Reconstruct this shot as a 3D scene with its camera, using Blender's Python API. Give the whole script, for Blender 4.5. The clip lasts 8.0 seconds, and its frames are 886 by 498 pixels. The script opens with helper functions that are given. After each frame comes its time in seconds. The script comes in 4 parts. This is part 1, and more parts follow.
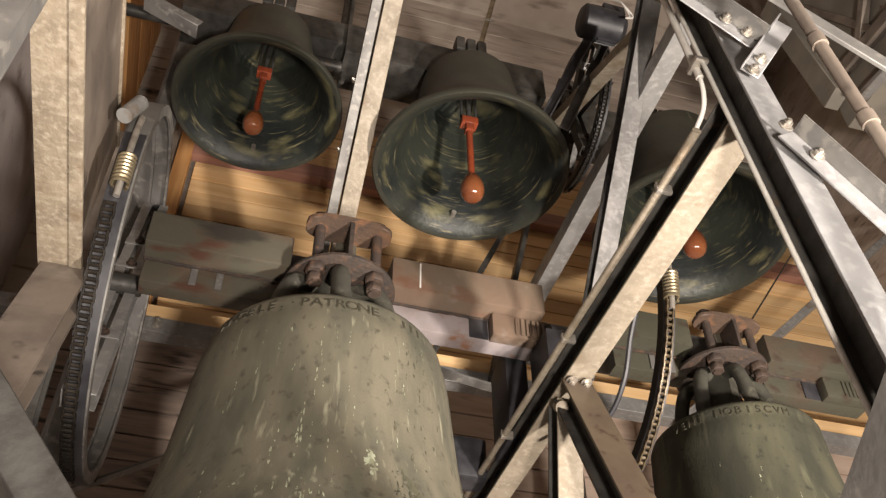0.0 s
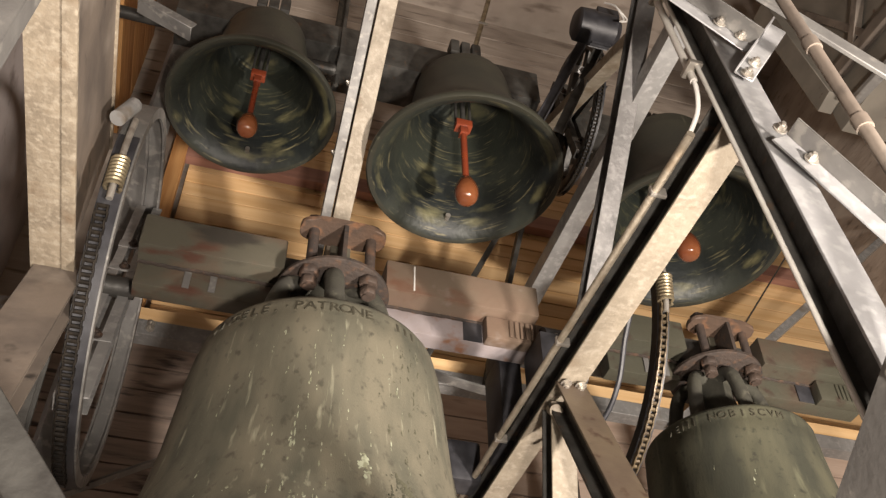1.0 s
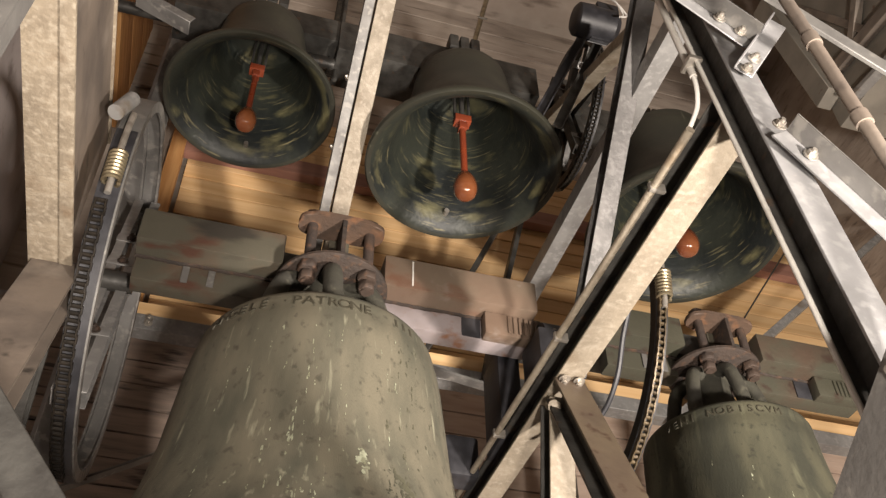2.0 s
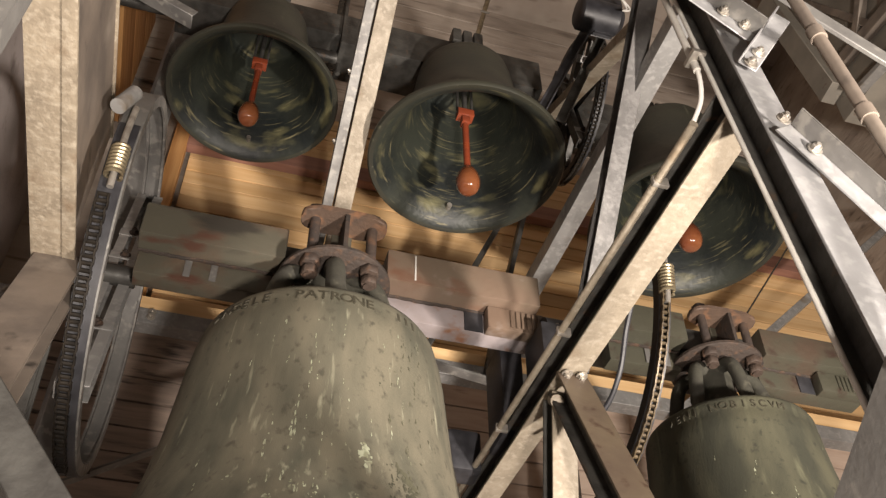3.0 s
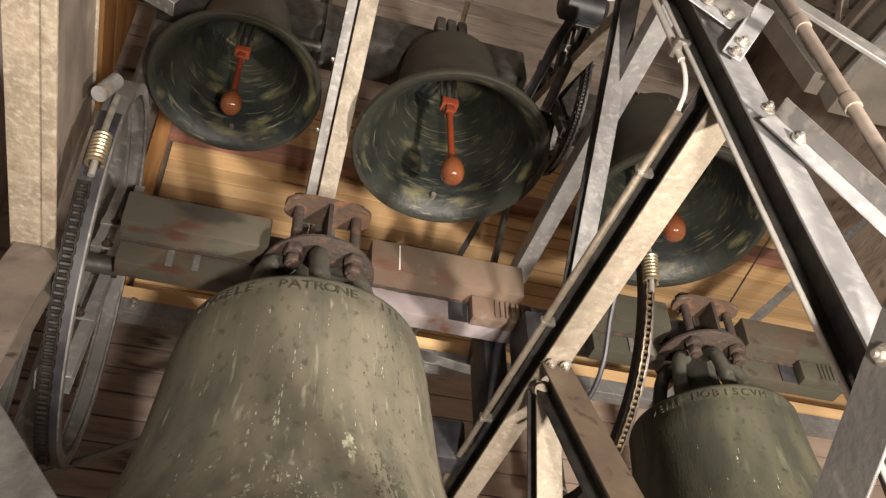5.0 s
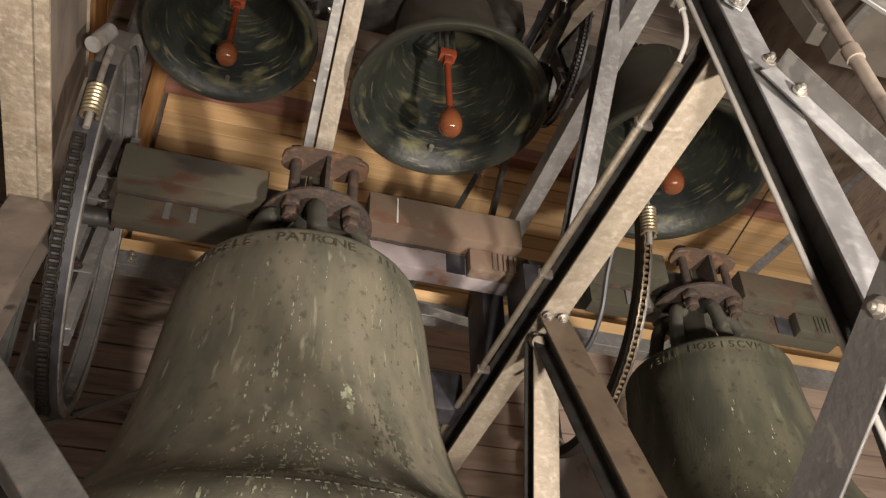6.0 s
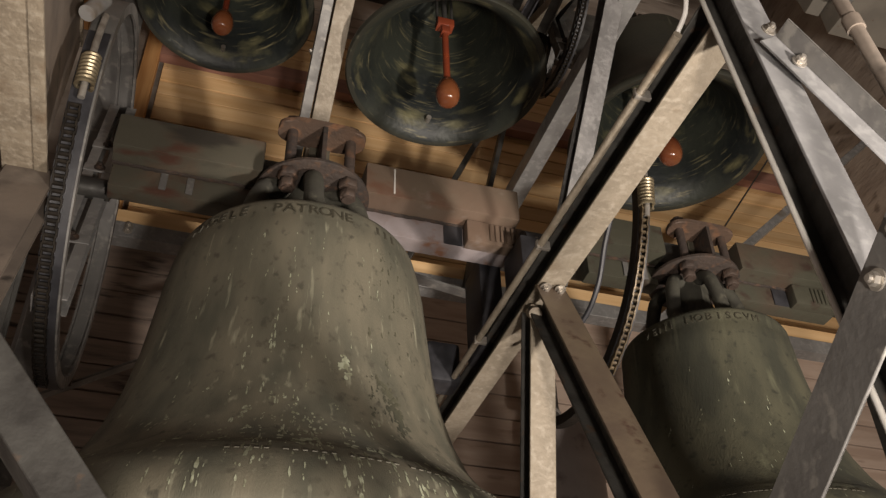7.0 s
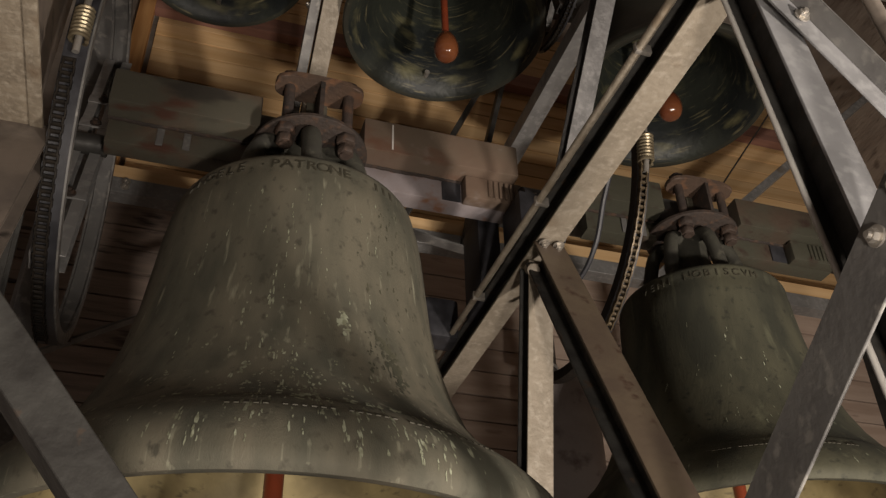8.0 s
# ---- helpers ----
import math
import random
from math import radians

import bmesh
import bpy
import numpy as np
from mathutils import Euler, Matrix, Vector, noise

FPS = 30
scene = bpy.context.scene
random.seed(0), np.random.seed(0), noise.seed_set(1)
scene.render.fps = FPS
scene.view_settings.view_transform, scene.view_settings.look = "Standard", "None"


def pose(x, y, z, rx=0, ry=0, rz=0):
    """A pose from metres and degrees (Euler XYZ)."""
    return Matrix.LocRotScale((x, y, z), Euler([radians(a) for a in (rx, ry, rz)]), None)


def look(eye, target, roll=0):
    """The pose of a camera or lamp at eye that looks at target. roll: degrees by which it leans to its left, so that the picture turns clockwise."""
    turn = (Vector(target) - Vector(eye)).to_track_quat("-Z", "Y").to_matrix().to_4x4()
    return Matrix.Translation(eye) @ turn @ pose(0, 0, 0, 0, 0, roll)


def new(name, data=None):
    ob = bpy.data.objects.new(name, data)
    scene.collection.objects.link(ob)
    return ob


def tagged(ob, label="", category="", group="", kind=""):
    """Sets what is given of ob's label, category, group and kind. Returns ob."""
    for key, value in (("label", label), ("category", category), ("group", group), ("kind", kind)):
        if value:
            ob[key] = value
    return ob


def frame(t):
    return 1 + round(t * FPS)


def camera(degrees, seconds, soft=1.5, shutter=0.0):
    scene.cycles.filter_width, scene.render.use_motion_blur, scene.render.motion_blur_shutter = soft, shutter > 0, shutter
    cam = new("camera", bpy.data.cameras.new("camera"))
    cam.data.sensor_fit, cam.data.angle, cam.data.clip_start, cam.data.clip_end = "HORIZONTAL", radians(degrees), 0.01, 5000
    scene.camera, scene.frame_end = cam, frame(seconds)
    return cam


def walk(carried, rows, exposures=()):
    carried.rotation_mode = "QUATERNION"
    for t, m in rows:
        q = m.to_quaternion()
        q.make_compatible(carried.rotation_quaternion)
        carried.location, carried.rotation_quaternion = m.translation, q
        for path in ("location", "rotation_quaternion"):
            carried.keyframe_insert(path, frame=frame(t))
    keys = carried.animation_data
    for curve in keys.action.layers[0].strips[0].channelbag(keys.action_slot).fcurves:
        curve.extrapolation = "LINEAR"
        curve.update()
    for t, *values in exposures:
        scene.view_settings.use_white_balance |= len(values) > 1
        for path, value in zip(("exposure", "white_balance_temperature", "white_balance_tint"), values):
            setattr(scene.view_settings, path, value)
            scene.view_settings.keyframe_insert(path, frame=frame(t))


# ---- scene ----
cam = camera(50.7, 8.0, soft=1.35)
EYE = (0.0, 0.0, 1.6)
TURNS = [
    (0.0, 134.200, 0.300, -16.000), (0.5, 134.467, 0.460, -16.122), (1.0, 134.387, 0.523, -16.285),
    (1.5, 134.294, 0.544, -16.475), (3.0, 133.751, 0.321, -16.373), (3.5, 133.873, 0.603, -16.750),
    (4.0, 133.899, 0.794, -17.007), (5.5, 131.871, 1.016, -17.125), (6.0, 130.200, 1.043, -17.199),
    (6.5, 129.195, 1.046, -17.292), (7.0, 128.435, 1.112, -17.365), (7.5, 127.461, 1.103, -17.492),
    (8.0, 125.744, 1.164, -17.454)]
rows = []
for t, rx, ry, rz in TURNS:
    s = 0.03 * (t / 8.0 - 0.5)                    # the camera drifts a little forwards
    rows.append((t, pose(EYE[0] + 0.2 * s, EYE[1] + 0.7 * s, EYE[2] + 0.68 * s, rx, ry, rz)))
walk(cam, rows, exposures=[(0.0, 0.0), (5.2, 0.0), (5.5, -0.31), (6.0, -0.5), (6.5, -0.75), (7.0, -1.0), (7.5, -1.3), (8.0, -1.6)])

# ---------------------------------------------------------------- world and lamps
world = bpy.data.worlds.new("world")
scene.world = world
world.use_nodes = True
world.node_tree.nodes["Background"].inputs[0].default_value = (0.75, 0.85, 1.0, 1)
world.node_tree.nodes["Background"].inputs[1].default_value = 0.004


def lamp(name, eye, target, energy, size, colour, spread=180):
    data = bpy.data.lights.new(name, "AREA")
    data.shape, data.size, data.energy, data.color = "DISK", size, energy, colour
    data.spread = radians(spread)
    ob = new(name, data)
    ob.matrix_world = look(eye, target)
    return tagged(ob, "warm floodlight standing on the floor", "lamp")


lamp("floodlight", (2.7, -0.9, 0.6), (0.6, 3.0, 5.4), 285, 0.30, (1.0, 0.885, 0.785), 125)
lamp("floodlight", (0.50, -0.75, 0.6), (0.8, 2.9, 5.2), 128, 0.26, (1.0, 0.885, 0.785), 125)
lamp("floodlight", (1.20, 1.85, 0.3), (1.25, 3.4, 2.8), 17, 0.3, (1.0, 0.885, 0.79))


# ---------------------------------------------------------------- materials
def material(name, colour, rough=0.6, metal=0.0, second=None, scale=6.0, stretch=(1, 1, 1), sharp=(0.4, 0.65),
             third=None, scale3=40.0, sharp3=(0.55, 0.62), stretch3=(1, 1, 1), bump=0.15, bump_scale=60.0, bump_stretch=None,
             per_object=0.0, rough_var=0.15, fourth=None, scale4=3.0, stretch4=(1, 1, 1), sharp4=(0.6, 0.7), coat=0.0, detail=6.0):
    """Two-scale procedural surface: base colour, broad variation, small marks, relief."""
    m = bpy.data.materials.new(name)
    m.use_nodes = True
    n, l = m.node_tree.nodes, m.node_tree.links
    b = n["Principled BSDF"]
    b.inputs["Metallic"].default_value = metal
    b.inputs["Coat Weight"].default_value = coat
    coord = n.new("ShaderNodeTexCoord")

    def noisy(sc, st, det=detail):
        mp = n.new("ShaderNodeMapping")
        mp.inputs["Scale"].default_value = st
        l.new(coord.outputs["Object"], mp.inputs["Vector"])
        if per_object:
            info = n.new("ShaderNodeObjectInfo")
            sc_ = n.new("ShaderNodeMath")
            sc_.operation, sc_.inputs[1].default_value = "MULTIPLY", 37.0
            l.new(info.outputs["Random"], sc_.inputs[0])
            l.new(sc_.outputs[0], mp.inputs["Location"])
        t = n.new("ShaderNodeTexNoise")
        t.inputs["Scale"].default_value, t.inputs["Detail"].default_value = sc, det
        l.new(mp.outputs[0], t.inputs["Vector"])
        return t.outputs["Fac"]

    def ramp(fac, lo, hi):
        r = n.new("ShaderNodeMapRange")
        r.inputs["From Min"].default_value, r.inputs["From Max"].default_value = lo, hi
        l.new(fac, r.inputs["Value"])
        return r.outputs[0]

    def mix(fac, a, c):
        x = n.new("ShaderNodeMix")
        x.data_type = "RGBA"
        l.new(fac, x.inputs["Factor"])
        for value, sock in ((a, x.inputs["A"]), (c, x.inputs["B"])):
            if isinstance(value, tuple):
                sock.default_value = (*value, 1)
            else:
                l.new(value, sock)
        return x.outputs["Result"]

    broad = noisy(scale, stretch)
    col = mix(ramp(broad, *sharp), colour, second or tuple(0.75 * c for c in colour))
    if third:
        col = mix(ramp(noisy(scale3, stretch3), *sharp3), col, third)
    if fourth:
        col = mix(ramp(noisy(scale4, stretch4), *sharp4), col, fourth)
    if per_object:
        info = n.new("ShaderNodeObjectInfo")
        hsv = n.new("ShaderNodeHueSaturation")
        mr = n.new("ShaderNodeMapRange")
        mr.inputs["To Min"].default_value, mr.inputs["To Max"].default_value = 1 - per_object, 1 + per_object
        l.new(info.outputs["Random"], mr.inputs["Value"])
        l.new(mr.outputs[0], hsv.inputs["Value"])
        l.new(col, hsv.inputs["Color"])
        col = hsv.outputs["Color"]
    l.new(col, b.inputs["Base Color"])
    rr = n.new("ShaderNodeMapRange")
    rr.inputs["To Min"].default_value, rr.inputs["To Max"].default_value = max(rough - rough_var, 0.04), min(rough + rough_var, 1)
    l.new(broad, rr.inputs["Value"])
    l.new(rr.outputs[0], b.inputs["Roughness"])
    if bump:
        bp = n.new("ShaderNodeBump")
        bp.inputs["Strength"].default_value, bp.inputs["Distance"].default_value = bump, 0.01
        l.new(noisy(bump_scale, bump_stretch or stretch, 4.0), bp.inputs["Height"])
        l.new(bp.outputs[0], b.inputs["Normal"])
    return m


M_GALV = material("galvanised_steel", (0.30, 0.298, 0.29), 0.48, 0.4, (0.235, 0.232, 0.226), 9, third=(0.355, 0.35, 0.34), scale3=34, sharp3=(0.5, 0.66), bump=0.12, bump_scale=60, fourth=(0.19, 0.15, 0.11), scale4=5, sharp4=(0.64, 0.74))
M_ZINC = material("bright_zinc", (0.32, 0.32, 0.325), 0.5, 0.3, (0.26, 0.26, 0.262), 9, third=(0.37, 0.37, 0.37), scale3=34, sharp3=(0.5, 0.66), bump=0.1, bump_scale=60, fourth=(0.24, 0.21, 0.18), scale4=6, sharp4=(0.66, 0.75))
M_GALV_PALE = material("pale_galvanised_steel", (0.315, 0.265, 0.195), 0.65, 0.1, (0.225, 0.187, 0.137), 9, third=(0.38, 0.33, 0.255), scale3=46, sharp3=(0.48, 0.68), bump=0.3, bump_scale=70, fourth=(0.20, 0.15, 0.10), scale4=8, sharp4=(0.58, 0.72))
M_GALV_POST = material("grey_galvanised_steel", (0.135, 0.130, 0.126), 0.5, 0.3, (0.10, 0.097, 0.094), 9, third=(0.17, 0.165, 0.16), scale3=34, sharp3=(0.5, 0.66), bump=0.12, bump_scale=60, fourth=(0.10, 0.07, 0.05), scale4=6, sharp4=(0.60, 0.72))
M_GALV_WORN = material("weathered_galvanised_steel", (0.285, 0.245, 0.188), 0.6, 0.15, (0.225, 0.192, 0.145), 14, third=(0.335, 0.295, 0.235), scale3=45, sharp3=(0.5, 0.68), bump=0.25, bump_scale=70, fourth=(0.20, 0.155, 0.105), scale4=7, sharp4=(0.60, 0.72))
# Dark steel; also stands in for the shade inside the rolled sections.
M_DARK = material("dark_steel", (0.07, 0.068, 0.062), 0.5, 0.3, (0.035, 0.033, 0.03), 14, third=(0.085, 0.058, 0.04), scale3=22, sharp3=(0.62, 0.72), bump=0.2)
M_BROWN = material("brown_coat", (0.115, 0.088, 0.060), 0.45, 0.1, (0.085, 0.062, 0.045), 8, third=(0.06, 0.035, 0.025), scale3=20, sharp3=(0.6, 0.7), bump=0.1)
M_DARKGALV = material("dull_zinc", (0.19, 0.185, 0.175), 0.55, 0.35, (0.13, 0.125, 0.12), 9, third=(0.25, 0.24, 0.22), scale3=25, sharp3=(0.55, 0.65), bump=0.12)
M_BLACK = material("black_paint", (0.02, 0.02, 0.023), 0.5, 0.0, (0.035, 0.035, 0.04), 20, bump=0.05)
M_RUST = material("rusted_steel", (0.042, 0.029, 0.022), 0.75, 0.05, (0.024, 0.019, 0.016), 9, third=(0.075, 0.042, 0.025), scale3=30, sharp3=(0.54, 0.68), bump=0.5)
M_RUST_WARM = material("orange_rust", (0.050, 0.033, 0.024), 0.75, 0.05, (0.032, 0.023, 0.019), 11, third=(0.105, 0.054, 0.030), scale3=20, sharp3=(0.54, 0.70), bump=0.5)
M_RUST_PLATE = material("rusted_plate", (0.088, 0.055, 0.037), 0.7, 0.05, (0.055, 0.037, 0.027), 9, third=(0.165, 0.082, 0.042), scale3=16, sharp3=(0.52, 0.68), bump=0.45)
M_YOKE = material("yoke_paint", (0.076, 0.070, 0.052), 0.5, 0.0, (0.094, 0.060, 0.040), 4.5, sharp=(0.46, 0.62), third=(0.075, 0.036, 0.024), scale3=11, stretch3=(0.5, 1, 1), sharp3=(0.57, 0.66), bump=0.35, bump_scale=26, fourth=(0.036, 0.032, 0.026), scale4=7, stretch4=(0.5, 1, 1.5), sharp4=(0.56, 0.68))
M_YOKE_DULL = material("dull_yoke_paint", (0.058, 0.056, 0.040), 0.5, 0.0, (0.068, 0.046, 0.032), 4, sharp=(0.5, 0.7), third=(0.04, 0.024, 0.018), scale3=14, sharp3=(0.57, 0.7), bump=0.3, bump_scale=30)
# Lilac yoke paint raised in tone: the light from below is in its colour.
M_YOKE_LIT = material("lit_yoke_paint", (0.28, 0.25, 0.255), 0.5, 0.0, (0.20, 0.165, 0.155), 6, third=(0.20, 0.10, 0.06), scale3=11, sharp3=(0.58, 0.68), bump=0.3, bump_scale=26)
M_YOKE_RED = material("yoke_primer", (0.150, 0.100, 0.072), 0.5, 0.0, (0.125, 0.095, 0.068), 4, third=(0.125, 0.066, 0.042), scale3=10, stretch3=(0.6, 1, 1), sharp3=(0.57, 0.70), bump=0.3, bump_scale=26, fourth=(0.20, 0.16, 0.135), scale4=8, sharp4=(0.60, 0.70))
M_BRONZE = material("bronze_patina", (0.140, 0.127, 0.090), 0.78, 0.0, (0.070, 0.069, 0.049), 2.6, (3.2, 3.2, 0.8), sharp=(0.38, 0.64), third=(0.064, 0.059, 0.042), scale3=34, stretch3=(1, 1, 0.7), sharp3=(0.58, 0.70), bump=0.2, bump_scale=110, fourth=(0.27, 0.265, 0.19), scale4=1.3, stretch4=(34, 34, 0.7), sharp4=(0.62, 0.78), rough_var=0.10)
M_BRONZE_GREEN = material("green_patina", (0.078, 0.075, 0.047), 0.76, 0.0, (0.034, 0.035, 0.023), 2.4, (3, 3, 0.9), sharp=(0.40, 0.64), third=(0.030, 0.030, 0.020), scale3=38, sharp3=(0.58, 0.72), bump=0.15, bump_scale=60, fourth=(0.125, 0.125, 0.078), scale4=1.6, stretch4=(12, 12, 0.9), sharp4=(0.60, 0.76), rough_var=0.1)
M_BRONZE_DARK = material("dark_bronze", (0.040, 0.040, 0.029), 0.5, 0.25, (0.034, 0.034, 0.027), 4.0, third=(0.10, 0.10, 0.07), scale3=2.0, stretch3=(12, 12, 1.0), sharp3=(0.66, 0.74), bump=0.15, bump_scale=45)
# Grey-green bronze, kept dark to hold the shade under the clamp disc.
M_CANON = material("canon_bronze", (0.060, 0.058, 0.044), 0.75, 0.0, (0.036, 0.034, 0.027), 9, third=(0.10, 0.095, 0.07), scale3=22, sharp3=(0.58, 0.70), bump=0.3, bump_scale=40)
M_INSIDE = material("bell_inside", (0.030, 0.034, 0.026), 0.5, 0.15, (0.010, 0.013, 0.0125), 3.0, (1.2, 1.2, 1.0), sharp=(0.40, 0.60), third=(0.175, 0.162, 0.078), scale3=3.6, stretch3=(1.2, 1.2, 3.6), sharp3=(0.56, 0.82), bump=0.35, bump_scale=24, fourth=(0.21, 0.185, 0.10), scale4=3.6, stretch4=(2.0, 2.0, 26.0), sharp4=(0.60, 0.80), rough_var=0.1)
M_INSIDE_BIG = material("bell_inside_ochre", (0.32, 0.26, 0.125), 0.75, 0.0, (0.22, 0.175, 0.085), 7.0, third=(0.085, 0.065, 0.035), scale3=16.0, stretch3=(1, 1, 2.5), sharp3=(0.58, 0.72), bump=0.3, bump_scale=25, fourth=(0.15, 0.12, 0.06), scale4=3.0, sharp4=(0.52, 0.70))
# Darker than the bell bronze: the shading of the relief is in this colour.
M_LETTER = material("letter_relief", (0.060, 0.055, 0.038), 0.55, 0.25, (0.06, 0.055, 0.04), 30)
M_CLAP = material("red_lacquer", (0.24, 0.050, 0.02), 0.3, 0.0, (0.18, 0.04, 0.02), 10, bump=0.08, coat=0.4)
M_BALL = material("clapper_lacquer", (0.19, 0.065, 0.025), 0.2, 0.0, (0.15, 0.045, 0.02), 8, bump=0.05, coat=0.8)
M_CHAIN = material("greased_chain", (0.013, 0.011, 0.009), 0.5, 0.0, (0.024, 0.019, 0.014), 40, bump=0.2)
M_CHAIN.node_tree.nodes["Principled BSDF"].inputs["Specular IOR Level"].default_value = 0.15
M_CHAIN_BROWN = material("oiled_brown_chain", (0.115, 0.085, 0.048), 0.45, 0.4, (0.05, 0.036, 0.022), 40, bump=0.2)
M_BRASS = material("brass_spring", (0.33, 0.28, 0.185), 0.4, 0.7, (0.20, 0.16, 0.10), 20)
M_PINE = material("pine_board", (0.66, 0.45, 0.235), 0.6, 0.0, (0.57, 0.36, 0.165), 2.5, (0.5, 8, 8), third=(0.30, 0.14, 0.055), scale3=5.0, stretch3=(1.3, 2.2, 2.2), sharp3=(0.71, 0.76), bump=0.1, bump_scale=8, per_object=0.2)
M_PINE_V = material("pine_board_upright", (0.60, 0.33, 0.13), 0.6, 0.0, (0.47, 0.23, 0.08), 3.0, (8, 8, 0.6), third=(0.22, 0.09, 0.03), scale3=5.0, stretch3=(2.2, 2.2, 1.3), sharp3=(0.70, 0.76), bump=0.12, bump_scale=8, per_object=0.12)
M_PINE_Y = material("pine_board_lengthwise", (0.60, 0.33, 0.13), 0.6, 0.0, (0.47, 0.23, 0.08), 3.0, (8, 0.6, 8), third=(0.22, 0.09, 0.03), scale3=5.0, stretch3=(2.2, 1.3, 2.2), sharp3=(0.70, 0.76), bump=0.12, bump_scale=8, per_object=0.12)
M_GREYWOOD = material("weathered_board", (0.30, 0.235, 0.19), 0.8, 0.0, (0.19, 0.15, 0.125), 3.0, (0.7, 7, 7), third=(0.06, 0.05, 0.045), scale3=4.0, stretch3=(0.8, 5, 5), sharp3=(0.60, 0.70), bump=0.3, bump_scale=10, per_object=0.15)
M_PALEWOOD = material("pale_pinkish_board", (0.46, 0.36, 0.29), 0.8, 0.0, (0.36, 0.27, 0.21), 3.0, (0.7, 5, 5), third=(0.24, 0.17, 0.13), scale3=4.0, stretch3=(0.8, 4, 4), sharp3=(0.62, 0.74), bump=0.2, bump_scale=10, per_object=0.1)
M_PILLAR = material("blotchy_plaster", (0.56, 0.51, 0.49), 0.85, 0.0, (0.42, 0.37, 0.35), 4, third=(0.24, 0.19, 0.17), scale3=8, sharp3=(0.60, 0.74), bump=0.3, bump_scale=30)
M_REDWOOD = material("reddish_timber", (0.30, 0.155, 0.115), 0.6, 0.0, (0.24, 0.12, 0.09), 3.0, (0.7, 7, 7), bump=0.1, bump_scale=10)
M_CONCRETE = material("board_marked_concrete", (0.37, 0.315, 0.265), 0.85, 0.0, (0.26, 0.215, 0.18), 2.2, (0.8, 1, 2.5), third=(0.16, 0.125, 0.10), scale3=7, stretch3=(0.35, 1, 3.0), sharp3=(0.58, 0.72), bump=0.5, bump_scale=9, bump_stretch=(0.25, 1, 3.5), per_object=0.10)
M_PLASTER = material("grey_plaster", (0.37, 0.33, 0.32), 0.85, 0.0, (0.28, 0.25, 0.235), 3, third=(0.17, 0.14, 0.13), scale3=6, sharp3=(0.6, 0.75), bump=0.3, bump_scale=30)
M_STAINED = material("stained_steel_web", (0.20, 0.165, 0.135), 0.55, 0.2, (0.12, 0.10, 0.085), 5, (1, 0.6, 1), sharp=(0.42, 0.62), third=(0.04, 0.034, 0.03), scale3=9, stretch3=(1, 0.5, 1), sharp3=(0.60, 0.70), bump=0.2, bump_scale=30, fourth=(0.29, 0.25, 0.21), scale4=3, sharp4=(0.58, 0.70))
M_CONDUIT = material("grey_plastic_conduit", (0.55, 0.53, 0.49), 0.45, 0.0, (0.44, 0.42, 0.38), 15, bump=0.03)
M_DUCT = material("olive_grey_sheet", (0.24, 0.22, 0.185), 0.6, 0.1, (0.18, 0.165, 0.14), 4, third=(0.13, 0.075, 0.05), scale3=14, sharp3=(0.66, 0.74), bump=0.1, bump_scale=25)
M_WHITE = material("white_cable", (0.7, 0.68, 0.64), 0.4)
M_STEELBOLT = material("zinc_bolt", (0.50, 0.47, 0.42), 0.4, 0.7, (0.33, 0.30, 0.26), 30)
M_STREAK = material("verdigris_streak", (0.34, 0.36, 0.26), 0.85, 0.0, (0.20, 0.205, 0.135), 45, sharp=(0.42, 0.58), bump=0.0)


# ---------------------------------------------------------------- building helpers
def finish(bm, name, mats, smooth=None):
    bmesh.ops.recalc_face_normals(bm, faces=bm.faces)
    me = bpy.data.meshes.new(name)
    bm.to_mesh(me)
    bm.free()
    for m in mats if isinstance(mats, (list, tuple)) else [mats]:
        me.materials.append(m)
    if smooth is not None:
        for p in me.polygons:
            p.use_smooth = True
        me.set_sharp_from_angle(angle=radians(smooth))
    return me


def part(name, bm, mats, parent, label="", smooth=40):
    ob = new(name, finish(bm, name, mats, smooth))
    if parent:
        ob.parent = parent
    return tagged(ob, label) if label else ob


def thing(name, at, label, category, group=""):
    ob = new(name)
    ob.location = at
    ob.empty_display_size = 0.1
    return tagged(ob, label, category, group)


def box(bm, lo, hi, bevel=0.0):
    lo, hi = Vector(lo), Vector(hi)
    out = bmesh.ops.create_cube(bm, size=1.0, matrix=Matrix.Translation((lo + hi) / 2) @ Matrix.Diagonal((*(hi - lo), 1)))
    if bevel:
        edges = {e for v in out["verts"] for e in v.link_edges}
        bmesh.ops.bevel(bm, geom=list(edges), offset=bevel, segments=2, affect="EDGES", profile=0.6)
    return bm


def axis_frame(p0, p1, side):
    """Frame with z along p0 to p1 and x near side."""
    z = (Vector(p1) - Vector(p0)).normalized()
    x = Vector(side)
    x = (x - z * x.dot(z)).normalized()
    y = z.cross(x)
    return Matrix((( x[0], y[0], z[0], p0[0]), (x[1], y[1], z[1], p0[1]), (x[2], y[2], z[2], p0[2]), (0, 0, 0, 1)))


